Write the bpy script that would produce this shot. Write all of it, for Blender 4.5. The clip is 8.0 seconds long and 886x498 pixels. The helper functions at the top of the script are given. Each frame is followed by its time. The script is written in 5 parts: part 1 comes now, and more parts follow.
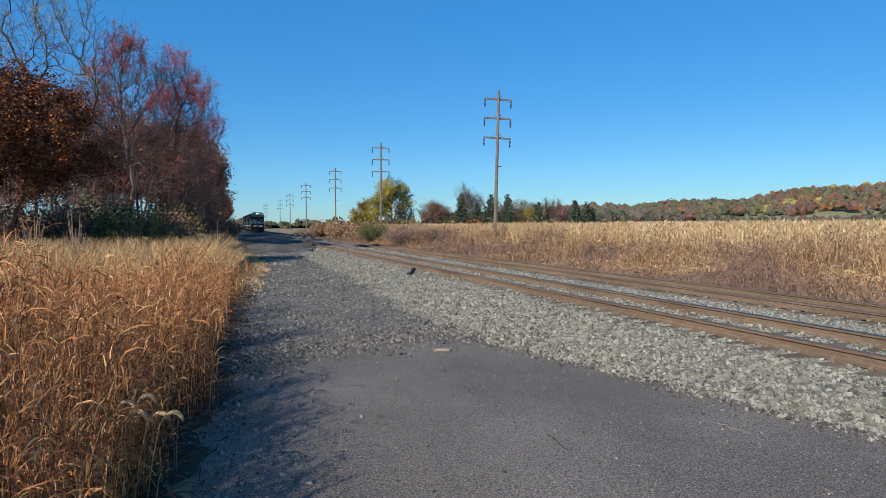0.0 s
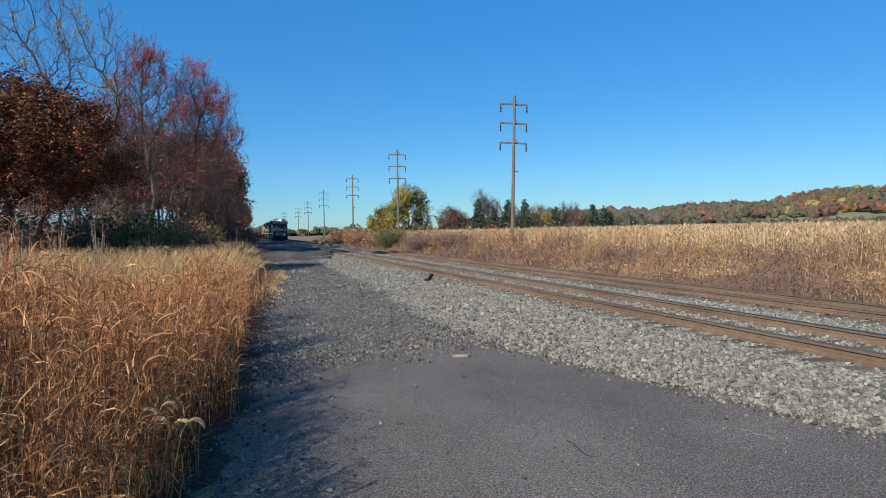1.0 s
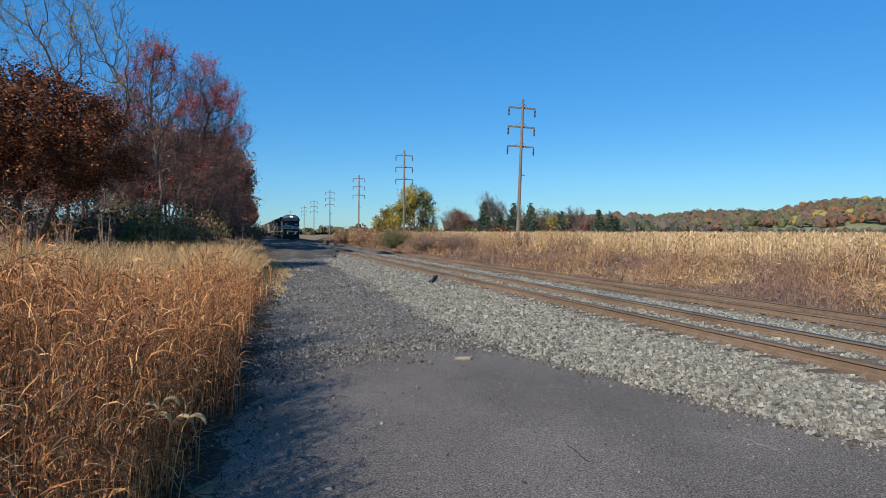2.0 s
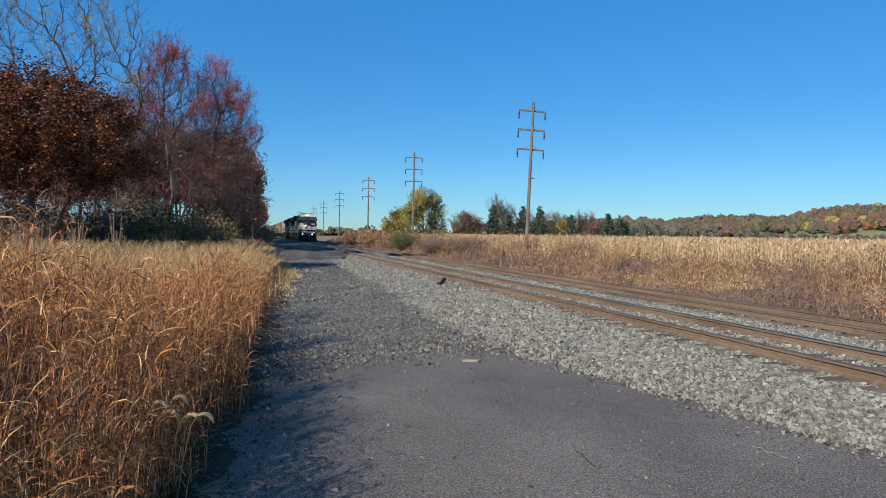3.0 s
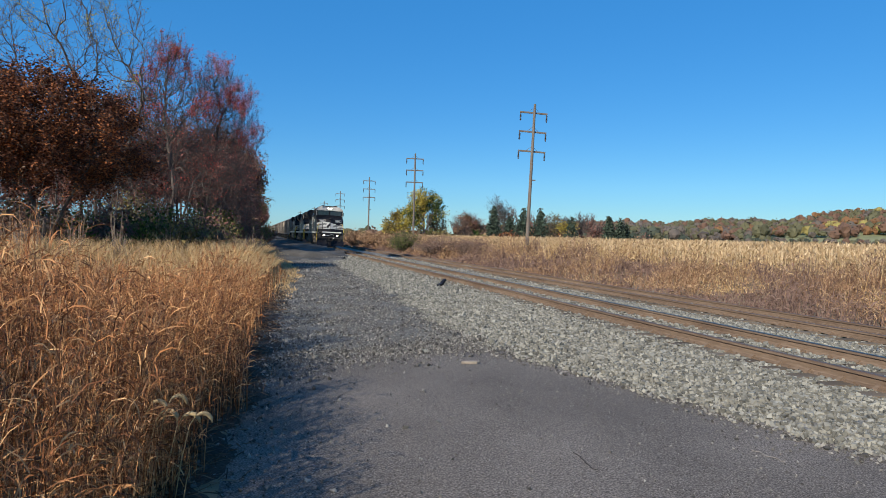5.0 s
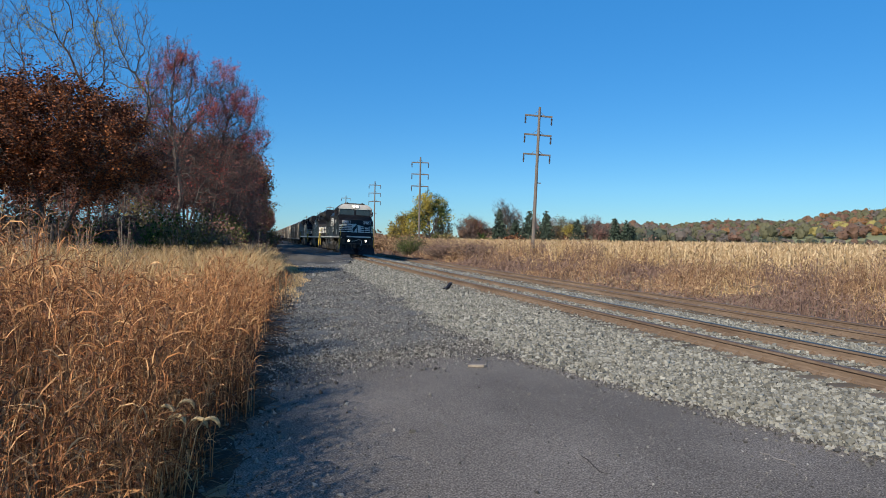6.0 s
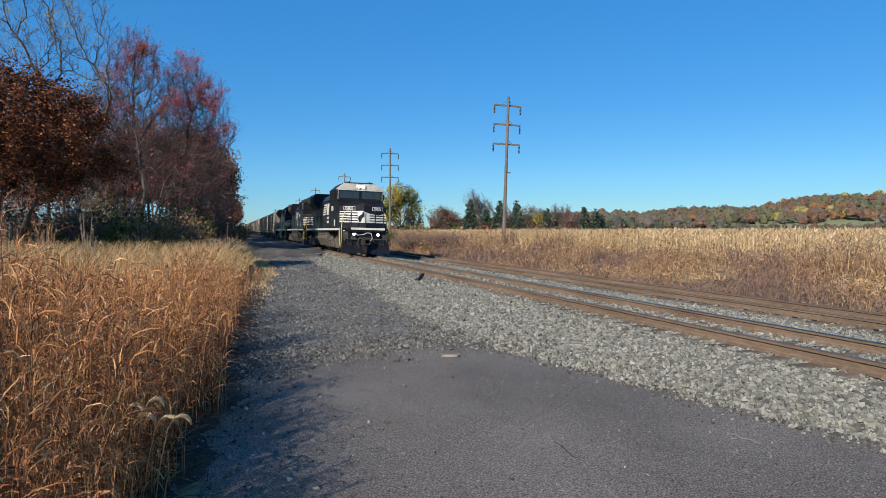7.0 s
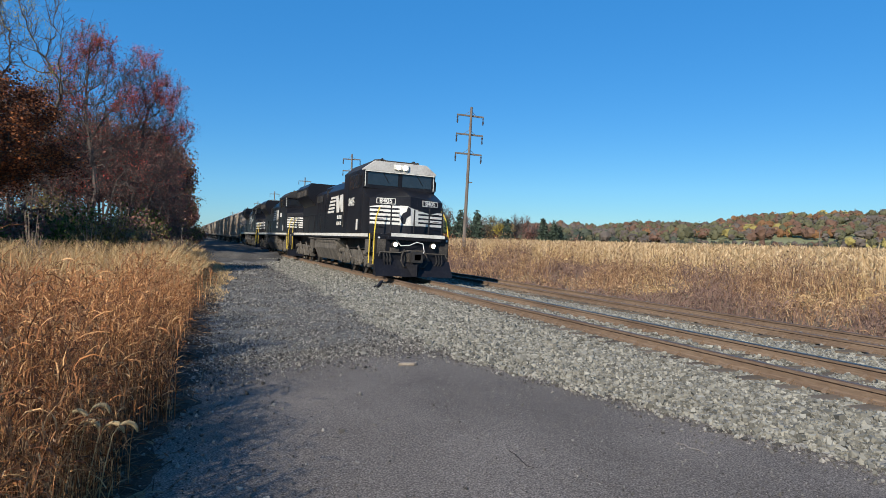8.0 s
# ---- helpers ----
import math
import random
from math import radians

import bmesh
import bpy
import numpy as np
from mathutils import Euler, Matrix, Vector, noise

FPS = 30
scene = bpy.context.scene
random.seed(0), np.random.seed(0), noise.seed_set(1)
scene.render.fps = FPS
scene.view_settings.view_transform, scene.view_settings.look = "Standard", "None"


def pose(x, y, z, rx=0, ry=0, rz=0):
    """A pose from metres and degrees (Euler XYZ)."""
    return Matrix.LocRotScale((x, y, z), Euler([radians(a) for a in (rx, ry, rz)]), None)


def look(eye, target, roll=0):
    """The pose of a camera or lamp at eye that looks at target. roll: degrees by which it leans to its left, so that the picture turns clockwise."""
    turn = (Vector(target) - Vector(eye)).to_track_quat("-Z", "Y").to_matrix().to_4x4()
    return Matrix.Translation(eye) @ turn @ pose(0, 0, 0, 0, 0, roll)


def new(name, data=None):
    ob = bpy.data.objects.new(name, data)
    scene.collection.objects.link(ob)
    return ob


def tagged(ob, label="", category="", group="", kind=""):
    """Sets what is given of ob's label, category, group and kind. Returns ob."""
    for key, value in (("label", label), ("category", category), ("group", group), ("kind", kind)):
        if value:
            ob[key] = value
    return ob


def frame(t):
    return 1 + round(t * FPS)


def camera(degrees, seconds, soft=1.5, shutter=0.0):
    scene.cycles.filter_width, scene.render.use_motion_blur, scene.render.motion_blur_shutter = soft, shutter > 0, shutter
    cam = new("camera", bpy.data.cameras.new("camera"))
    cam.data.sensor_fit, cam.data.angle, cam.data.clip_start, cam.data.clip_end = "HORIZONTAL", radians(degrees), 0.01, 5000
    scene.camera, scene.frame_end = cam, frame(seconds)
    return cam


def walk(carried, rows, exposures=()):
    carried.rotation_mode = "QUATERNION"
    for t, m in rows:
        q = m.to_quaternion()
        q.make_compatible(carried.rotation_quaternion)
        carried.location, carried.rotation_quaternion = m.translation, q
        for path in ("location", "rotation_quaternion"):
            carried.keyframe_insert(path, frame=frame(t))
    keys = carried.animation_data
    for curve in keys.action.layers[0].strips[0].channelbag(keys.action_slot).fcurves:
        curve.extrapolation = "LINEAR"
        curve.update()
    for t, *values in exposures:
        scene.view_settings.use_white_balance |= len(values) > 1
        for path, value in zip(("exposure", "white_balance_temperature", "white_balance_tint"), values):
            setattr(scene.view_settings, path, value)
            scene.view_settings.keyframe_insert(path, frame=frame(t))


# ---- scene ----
# ---- camera and its path ----
cam = camera(71.4, 8.0, soft=0.6)
EYE = 1.85
TURNS = [
    (0.0, 87.74, 0.30, -19.72),
    (0.5, 87.71, 0.70, -18.42),
    (1.0, 88.30, 0.97, -18.13),
    (2.5, 88.56, -0.93, -17.33),
    (3.0, 88.68, -0.96, -16.81),
    (3.5, 88.80, -1.77, -16.67),
    (4.0, 88.82, -0.75, -17.05),
    (4.5, 88.67, -1.36, -17.13),
    (6.0, 89.11, -1.02, -16.24),
    (6.5, 89.08, -0.62, -16.61),
    (7.0, 88.28, -0.07, -18.91),
    (7.5, 88.94, -1.32, -20.22),
    (8.0, 89.08, -1.56, -22.6),
]

# ---- world, sun, exposure ----
SUN_FROM = Vector((-0.78, -0.63, 0)).normalized()
SUN_UP = 29.5
world = bpy.data.worlds.new("sky")
scene.world = world
world.use_nodes = True
wt = world.node_tree
sky = wt.nodes.new("ShaderNodeTexSky")
sky.sky_type, sky.sun_disc = "NISHITA", False
sky.sun_elevation = radians(SUN_UP)
sky.sun_rotation = math.atan2(SUN_FROM.x, SUN_FROM.y)
sky.air_density, sky.dust_density, sky.ozone_density = 1.0, 0.0, 1.0
bg = wt.nodes["Background"]
vivid = wt.nodes.new("ShaderNodeHueSaturation")
vivid.inputs["Saturation"].default_value = 1.38
wt.links.new(sky.outputs[0], vivid.inputs["Color"])
cool = wt.nodes.new("ShaderNodeMix")
cool.data_type, cool.blend_type = "RGBA", "MULTIPLY"
cool.inputs[0].default_value = 1.0
cool.inputs[7].default_value = (0.62, 0.95, 1.16, 1)
wt.links.new(vivid.outputs[0], cool.inputs[6])
clear = wt.nodes.new("ShaderNodeMix")
clear.data_type = "RGBA"
clear.inputs[0].default_value = 0.44
clear.inputs[7].default_value = (0.5, 3.5, 9.0, 1)
wt.links.new(cool.outputs[2], clear.inputs[6])
wt.links.new(clear.outputs[2], bg.inputs[0])
bg.inputs[1].default_value = 0.0715
sun = new("sun", bpy.data.lights.new("sun", "SUN"))
sun.data.energy, sun.data.angle, sun.data.color = 5.0, radians(0.53), (1.0, 0.91, 0.77)
up = math.tan(radians(SUN_UP))
sun.matrix_world = look((SUN_FROM.x * 50, SUN_FROM.y * 50, 50 * up), (0, 0, 0))
scene.view_settings.exposure = 0.46


# ---- materials ----
def material(name, stops, scale=4.0, fine=40.0, rough=0.85, metal=0.0, bump=0.3, bump_scale=None, island=0.0, piece=0.0,
             coords="Object", spec=0.3, stretch=(1, 1, 1), depth=0.02, through_light=0.0, grain=0.45):
    """Noise at two scales drives a colour ramp and a bump; island or piece add variation by loose part or by object."""
    m = bpy.data.materials.new(name)
    m.use_nodes = True
    nt = m.node_tree
    n, link = nt.nodes, nt.links.new
    b = n["Principled BSDF"]
    tc = n.new("ShaderNodeTexCoord")
    mp = n.new("ShaderNodeMapping")
    mp.inputs["Scale"].default_value = stretch
    mp.inputs["Location"].default_value, mp.inputs["Rotation"].default_value = (3.1, 1.7, 0.37), (0.5, 0.3, 0.8)
    link(tc.outputs[coords], mp.inputs[0])
    n1, n2 = n.new("ShaderNodeTexNoise"), n.new("ShaderNodeTexNoise")
    n1.inputs["Scale"].default_value, n2.inputs["Scale"].default_value = scale, fine
    n1.inputs["Detail"].default_value, n2.inputs["Detail"].default_value = 4, 3
    link(mp.outputs[0], n1.inputs[0]), link(mp.outputs[0], n2.inputs[0])
    mix = n.new("ShaderNodeMix")
    mix.inputs[0].default_value = grain
    link(n1.outputs[0], mix.inputs[2]), link(n2.outputs[0], mix.inputs[3])
    value = mix.outputs[0]
    for amount, node, socket in ((island, "ShaderNodeNewGeometry", "Random Per Island"), (piece, "ShaderNodeObjectInfo", "Random")):
        if amount:
            r, mx = n.new(node), n.new("ShaderNodeMix")
            mx.inputs[0].default_value = amount
            link(value, mx.inputs[2]), link(r.outputs[socket], mx.inputs[3])
            value = mx.outputs[0]
    ramp = n.new("ShaderNodeValToRGB")
    e = ramp.color_ramp.elements
    lo, hi = (0.32, 0.68) if not (island or piece) else (0.2, 0.8)
    for i, c in enumerate(stops):
        at = lo + (hi - lo) * i / max(1, len(stops) - 1)
        el = e[i] if i < 2 else e.new(at)
        el.position, el.color = at, (*c, 1)
    link(value, ramp.inputs[0])
    link(ramp.outputs[0], b.inputs["Base Color"])
    b.inputs["Roughness"].default_value, b.inputs["Metallic"].default_value = rough, metal
    b.inputs["Specular IOR Level"].default_value = spec
    if bump:
        bp = n.new("ShaderNodeBump")
        bp.inputs["Strength"].default_value, bp.inputs["Distance"].default_value = bump, depth
        if bump_scale:
            n3 = n.new("ShaderNodeTexNoise")
            n3.inputs["Scale"].default_value = bump_scale
            n3.inputs["Detail"].default_value = 5
            link(mp.outputs[0], n3.inputs[0]), link(n3.outputs[0], bp.inputs["Height"])
        else:
            link(mix.outputs[0], bp.inputs["Height"])
        link(bp.outputs[0], b.inputs["Normal"])
    if through_light:
        t, a = n.new("ShaderNodeBsdfTranslucent"), n.new("ShaderNodeMixShader")
        link(ramp.outputs[0], t.inputs[0])
        a.inputs[0].default_value = through_light
        link(b.outputs[0], a.inputs[1]), link(t.outputs[0], a.inputs[2])
        link(a.outputs[0], n["Material Output"].inputs[0])
    return m


def glowing(name, colour, strength):
    m = bpy.data.materials.new(name)
    m.use_nodes = True
    b = m.node_tree.nodes["Principled BSDF"]
    b.inputs["Base Color"].default_value = (*colour, 1)
    b.inputs["Emission Color"].default_value = (*colour, 1)
    b.inputs["Emission Strength"].default_value = strength
    return m


SOIL = material("dry soil", [(0.10, 0.07, 0.045), (0.2, 0.15, 0.09), (0.3, 0.23, 0.13)], 0.35, 9, bump=0.5, depth=0.05)
ASPHALT = material("worn asphalt", [(0.03, 0.026, 0.023), (0.118, 0.102, 0.09), (0.27, 0.238, 0.21)], 0.6, 70, rough=0.92, bump=0.35, bump_scale=200, depth=0.008, grain=0.8, spec=0.2)
GRAVEL = material("grey gravel", [(0.06, 0.056, 0.051), (0.115, 0.109, 0.099), (0.18, 0.171, 0.155)], 1.1, 42, bump=0.9, bump_scale=45, depth=0.02)
BALLAST = material("ballast", [(0.07, 0.068, 0.062), (0.2, 0.195, 0.18), (0.34, 0.33, 0.30)], 3, 24, bump=1.0, bump_scale=20, depth=0.05)
STONE = material("ballast stone", [(0.085, 0.082, 0.07), (0.15, 0.145, 0.124), (0.205, 0.198, 0.17), (0.29, 0.28, 0.242)], 6, 50, bump=0.4, island=0.6)
PEBBLE = material("dark gravel stone", [(0.045, 0.042, 0.038), (0.09, 0.085, 0.077), (0.14, 0.133, 0.12), (0.24, 0.228, 0.205)], 6, 50, bump=0.4, island=0.8)
RUST = material("rusted rail steel", [(0.10, 0.066, 0.046), (0.16, 0.112, 0.078), (0.23, 0.168, 0.12)], 3, 45, rough=0.75, metal=0.15, bump=0.25, stretch=(1, 0.15, 1), depth=0.004)
POLISHED = material("polished rail head", [(0.07, 0.068, 0.07), (0.13, 0.127, 0.13)], 5, 60, rough=0.42, metal=0.8, bump=0.05)
DULL = material("dull rail head", [(0.10, 0.065, 0.05), (0.17, 0.115, 0.085)], 5, 60, rough=0.5, metal=0.5, bump=0.1)
TIE = material("weathered tie", [(0.05, 0.037, 0.028), (0.11, 0.085, 0.06), (0.2, 0.16, 0.12)], 3, 30, bump=0.6, piece=0.3, stretch=(0.2, 3, 3))
STRAW = material("dry grass", [(0.085, 0.032, 0.013), (0.23, 0.088, 0.033), (0.42, 0.176, 0.064), (0.68, 0.39, 0.175)], 0.6, 5, bump=0, island=0.66, rough=0.7, through_light=0.14)
PALE = material("pale straw", [(0.3, 0.185, 0.082), (0.5, 0.335, 0.155), (0.64, 0.475, 0.265)], 0.25, 3, bump=0, island=0.6, rough=0.7, through_light=0.25)
SEED = material("seed heads", [(0.42, 0.29, 0.14), (0.62, 0.47, 0.27)], 2, 20, bump=0, island=0.5, through_light=0.2)
BRUSH = material("dead brush", [(0.1, 0.052, 0.032), (0.21, 0.117, 0.066), (0.33, 0.2, 0.112), (0.48, 0.33, 0.19)], 0.3, 2, bump=0, island=0.55, through_light=0.12)
TWIG = material("grey brown twigs", [(0.085, 0.05, 0.041), (0.16, 0.1, 0.078), (0.25, 0.168, 0.13)], 0.4, 4, bump=0, island=0.5)
CORN = material("dry corn leaves", [(0.25, 0.165, 0.085), (0.46, 0.32, 0.17), (0.66, 0.5, 0.31)], 0.1, 3, bump=0, island=0.65, through_light=0.2)
BARK = material("bark", [(0.04, 0.033, 0.03), (0.085, 0.07, 0.063), (0.16, 0.132, 0.12)], 4, 20, bump=0.7, stretch=(3, 3, 0.5))
DARKBARK = material("dark bark", [(0.03, 0.025, 0.022), (0.07, 0.058, 0.05), (0.12, 0.1, 0.088)], 4, 20, bump=0.7, stretch=(3, 3, 0.5))
REDLEAF = material("red leaves", [(0.26, 0.035, 0.04), (0.46, 0.07, 0.06), (0.58, 0.14, 0.09)], 0.3, 3, bump=0, island=0.6, through_light=0.25)
DARKLEAF = material("purple brown leaves", [(0.1, 0.045, 0.04), (0.2, 0.09, 0.073), (0.32, 0.15, 0.112)], 0.3, 3, bump=0, island=0.6, through_light=0.15)
# rust leaves with the crown's own shade put into their near-black stops
RUSTLEAF_SHADED = material("shade-darkened orange brown leaves", [(0.03, 0.013, 0.01), (0.06, 0.024, 0.014), (0.13, 0.045, 0.02), (0.4, 0.14, 0.045)], 0.4, 3, bump=0, island=0.5, through_light=0.12)
YELLOWLEAF = material("yellow leaves", [(0.22, 0.16, 0.03), (0.42, 0.33, 0.05), (0.55, 0.45, 0.09)], 0.3, 3, bump=0, island=0.6, through_light=0.3)
GREENLEAF = material("green leaves", [(0.03, 0.05, 0.015), (0.07, 0.10, 0.025), (0.14, 0.17, 0.04)], 0.3, 3, bump=0, island=0.6, through_light=0.3)
OLIVELEAF = material("olive leaves", [(0.07, 0.055, 0.02), (0.13, 0.105, 0.04), (0.21, 0.165, 0.06)], 0.3, 3, bump=0, island=0.6, through_light=0.2)
# bright copy of the rust leaves, sunlight put into the colour
RUSTLEAF_SUNLIT = material("orange leaves coloured as sunlit", [(0.2, 0.06, 0.022), (0.36, 0.12, 0.04), (0.5, 0.2, 0.07)], 0.4, 3, bump=0, island=0.5, through_light=0.2)
NEEDLE = material("spruce needles", [(0.018, 0.03, 0.022), (0.04, 0.06, 0.042), (0.07, 0.095, 0.065)], 0.5, 4, bump=0, island=0.6)
LITTER = material("dead leaf litter", [(0.04, 0.026, 0.018), (0.1, 0.062, 0.038), (0.2, 0.13, 0.08)], 1.2, 12, bump=0, island=0.6)
# brown verge soil, taken near black to deepen the shade beside the grass
SHADED_HUMUS = material("humus soil darkened for grass shade", [(0.016, 0.012, 0.009), (0.036, 0.027, 0.02), (0.075, 0.056, 0.04)], 2.5, 30, bump=0.9, bump_scale=40, depth=0.02)
# far road dirt, darker than its own tone to carry the trees' shade
SHADED_CINDER = material("cinder dirt darkened for tree shade", [(0.025, 0.023, 0.021), (0.06, 0.056, 0.051), (0.12, 0.113, 0.103)], 0.8, 14, bump=0.8, bump_scale=22, depth=0.04)
FAR_WOODS = [material("rust woods", [(0.085, 0.05, 0.036), (0.145, 0.082, 0.055)], 0.05, 0.3, bump=0, island=0.3),
             material("orange woods", [(0.13, 0.068, 0.032), (0.2, 0.102, 0.045)], 0.05, 0.3, bump=0, island=0.3),
             material("yellow woods", [(0.18, 0.15, 0.05), (0.3, 0.25, 0.08)], 0.05, 0.3, bump=0, island=0.3),
             material("olive woods", [(0.06, 0.06, 0.034), (0.105, 0.1, 0.054)], 0.05, 0.3, bump=0, island=0.5),
             material("grey leafless woods", [(0.07, 0.058, 0.05), (0.12, 0.1, 0.085)], 0.05, 0.3, bump=0, island=0.3),
             material("dark evergreen woods", [(0.025, 0.035, 0.027), (0.06, 0.07, 0.05)], 0.05, 0.3, bump=0, island=0.5)]
MEADOW = material("far meadow", [(0.15, 0.16, 0.07), (0.26, 0.25, 0.13)], 0.01, 0.3, bump=0)
POLEWOOD = material("grey pole wood", [(0.07, 0.06, 0.05), (0.13, 0.11, 0.094), (0.2, 0.17, 0.145)], 3, 20, bump=0.4, stretch=(3, 3, 0.3))
INSULATOR = material("dark insulator", [(0.03, 0.025, 0.025), (0.06, 0.05, 0.05)], 5, 30, rough=0.3, bump=0)
BLACK = material("black locomotive paint", [(0.006, 0.006, 0.008), (0.010, 0.010, 0.013), (0.02, 0.02, 0.022)], 1.2, 14, rough=0.38, bump=0.03, spec=0.2, stretch=(1, 1, 0.6))
GRIME = material("grimy underframe", [(0.018, 0.016, 0.015), (0.045, 0.04, 0.035), (0.1, 0.088, 0.076)], 2, 20, rough=0.8, bump=0.3)
DUST = material("dusty truck steel", [(0.035, 0.031, 0.027), (0.085, 0.076, 0.065), (0.16, 0.142, 0.12)], 2, 20, rough=0.85, bump=0.3)
WHITE = material("white paint", [(0.4, 0.39, 0.36), (0.54, 0.53, 0.49), (0.64, 0.63, 0.59)], 2, 18, rough=0.5, bump=0.05)
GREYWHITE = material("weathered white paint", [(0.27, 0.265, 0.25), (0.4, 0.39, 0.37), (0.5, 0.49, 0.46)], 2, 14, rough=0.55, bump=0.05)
YELLOW = material("yellow rail paint", [(0.5, 0.36, 0.03), (0.66, 0.5, 0.06)], 3, 30, rough=0.5, bump=0)
PANE = material("dark cab glass", [(0.012, 0.014, 0.018), (0.02, 0.024, 0.03)], 2, 8, rough=0.06, bump=0, spec=0.8)
CARGREY = material("weathered car side", [(0.14, 0.11, 0.085), (0.3, 0.25, 0.2), (0.46, 0.4, 0.33)], 0.9, 9, rough=0.8, bump=0.2, piece=0.5, stretch=(1, 1, 0.25))
CARROOF = material("bare metal roof", [(0.4, 0.4, 0.4), (0.58, 0.58, 0.57)], 1, 12, rough=0.45, metal=0.3, bump=0.1)
HOUSE = material("pale siding", [(0.5, 0.5, 0.5), (0.66, 0.66, 0.65)], 1, 9, bump=0)
SHINGLE = material("grey shingles", [(0.10, 0.10, 0.11), (0.17, 0.17, 0.18)], 1, 9, bump=0)
WOODCHIP = material("broken wood", [(0.16, 0.13, 0.1), (0.34, 0.29, 0.23)], 6, 40, bump=0.5)
LAMP = glowing("headlight glow", (1.0, 0.9, 0.66), 4.0)
DITCH = glowing("ditch light glow", (1.0, 0.86, 0.6), 6.0)


# ---- builders ----
rng = np.random.default_rng(7)


def mesh_object(name, verts, faces, mats, parent=None, slots=None, smooth=False):
    """One mesh object from arrays: verts (n, 3) and a list of face arrays (m, k)."""
    me = bpy.data.meshes.new(name)
    verts = np.asarray(verts, dtype=np.float32)
    faces = faces if isinstance(faces, list) else [faces]
    loops = np.concatenate([np.asarray(q, dtype=np.int32).ravel() for q in faces])
    sizes = np.concatenate([np.full(len(q), q.shape[1], dtype=np.int32) for q in faces])
    starts = np.concatenate([[0], np.cumsum(sizes)[:-1]]).astype(np.int32)
    me.vertices.add(len(verts)), me.loops.add(len(loops)), me.polygons.add(len(sizes))
    me.vertices.foreach_set("co", verts.ravel())
    me.loops.foreach_set("vertex_index", loops)
    me.polygons.foreach_set("loop_start", starts)
    for m in mats if isinstance(mats, (list, tuple)) else [mats]:
        me.materials.append(m)
    if slots is not None:
        me.polygons.foreach_set("material_index", np.asarray(slots, dtype=np.int32))
    me.polygons.foreach_set("use_smooth", np.full(len(sizes), smooth))
    me.update(calc_edges=True)
    ob = new(name, me)
    ob.parent = parent
    return ob


def part(name, bm, mat, parent, label="", smooth=False):
    """Links a bmesh as one mesh object under a thing or a part."""
    me = bpy.data.meshes.new(name)
    bmesh.ops.recalc_face_normals(bm, faces=bm.faces)
    bm.to_mesh(me)
    bm.free()
    me.materials.append(mat)
    if smooth:
        me.polygons.foreach_set("use_smooth", np.full(len(me.polygons), True))
    ob = new(name, me)
    ob.parent = parent
    return tagged(ob, label) if label else ob


def thing(name, m=None, label="", category="", group="", kind=""):
    ob = new(name)
    ob.empty_display_size = 0.2
    if m is not None:
        ob.matrix_world = m
    return tagged(ob, label, category, group, kind)


def box(x0, x1, y0, y1, z0, z1, bevel=0.0, bm=None):
    bm = bm or bmesh.new()
    g = bmesh.ops.create_cube(bm, size=1.0, matrix=Matrix.LocRotScale(((x0 + x1) / 2, (y0 + y1) / 2, (z0 + z1) / 2), None, (x1 - x0, y1 - y0, z1 - z0)))
    if bevel:
        edges = {e for v in g["verts"] for e in v.link_edges}
        bmesh.ops.bevel(bm, geom=list(edges), offset=bevel, segments=2, affect="EDGES", profile=0.7)
    return bm


def prism(points, axis, a, b, bm=None, bevel=0.0):
    """Extrudes a polygon: points are the two other coordinates in order, axis 'x', 'y' or 'z', from a to b."""
    bm = bm or bmesh.new()

    def at(p, w):
        return {"x": (w, p[0], p[1]), "y": (p[0], w, p[1]), "z": (p[0], p[1], w)}[axis]

    lo = [bm.verts.new(at(p, a)) for p in points]
    hi = [bm.verts.new(at(p, b)) for p in points]
    n = len(points)
    fs = [bm.faces.new(lo), bm.faces.new(hi[::-1])]
    fs += [bm.faces.new((lo[i], lo[(i + 1) % n], hi[(i + 1) % n], hi[i])) for i in range(n)]
    if bevel:
        bmesh.ops.bevel(bm, geom=list({e for q in fs for e in q.edges}), offset=bevel, segments=2, affect="EDGES", profile=0.7)
    return bm


def rod(p0, p1, r, sides=8, bm=None, r1=None):
    bm = bm or bmesh.new()
    p0, p1 = Vector(p0), Vector(p1)
    d = p1 - p0
    m = Matrix.Translation((p0 + p1) / 2) @ d.to_track_quat("Z", "Y").to_matrix().to_4x4()
    bmesh.ops.create_cone(bm, cap_ends=True, segments=sides, radius1=r, radius2=r if r1 is None else r1, depth=d.length, matrix=m)
    return bm


def tubes(path, r, bm=None, sides=6):
    for a, b in zip(path, path[1:]):
        bm = rod(a, b, r, sides, bm)
    return bm


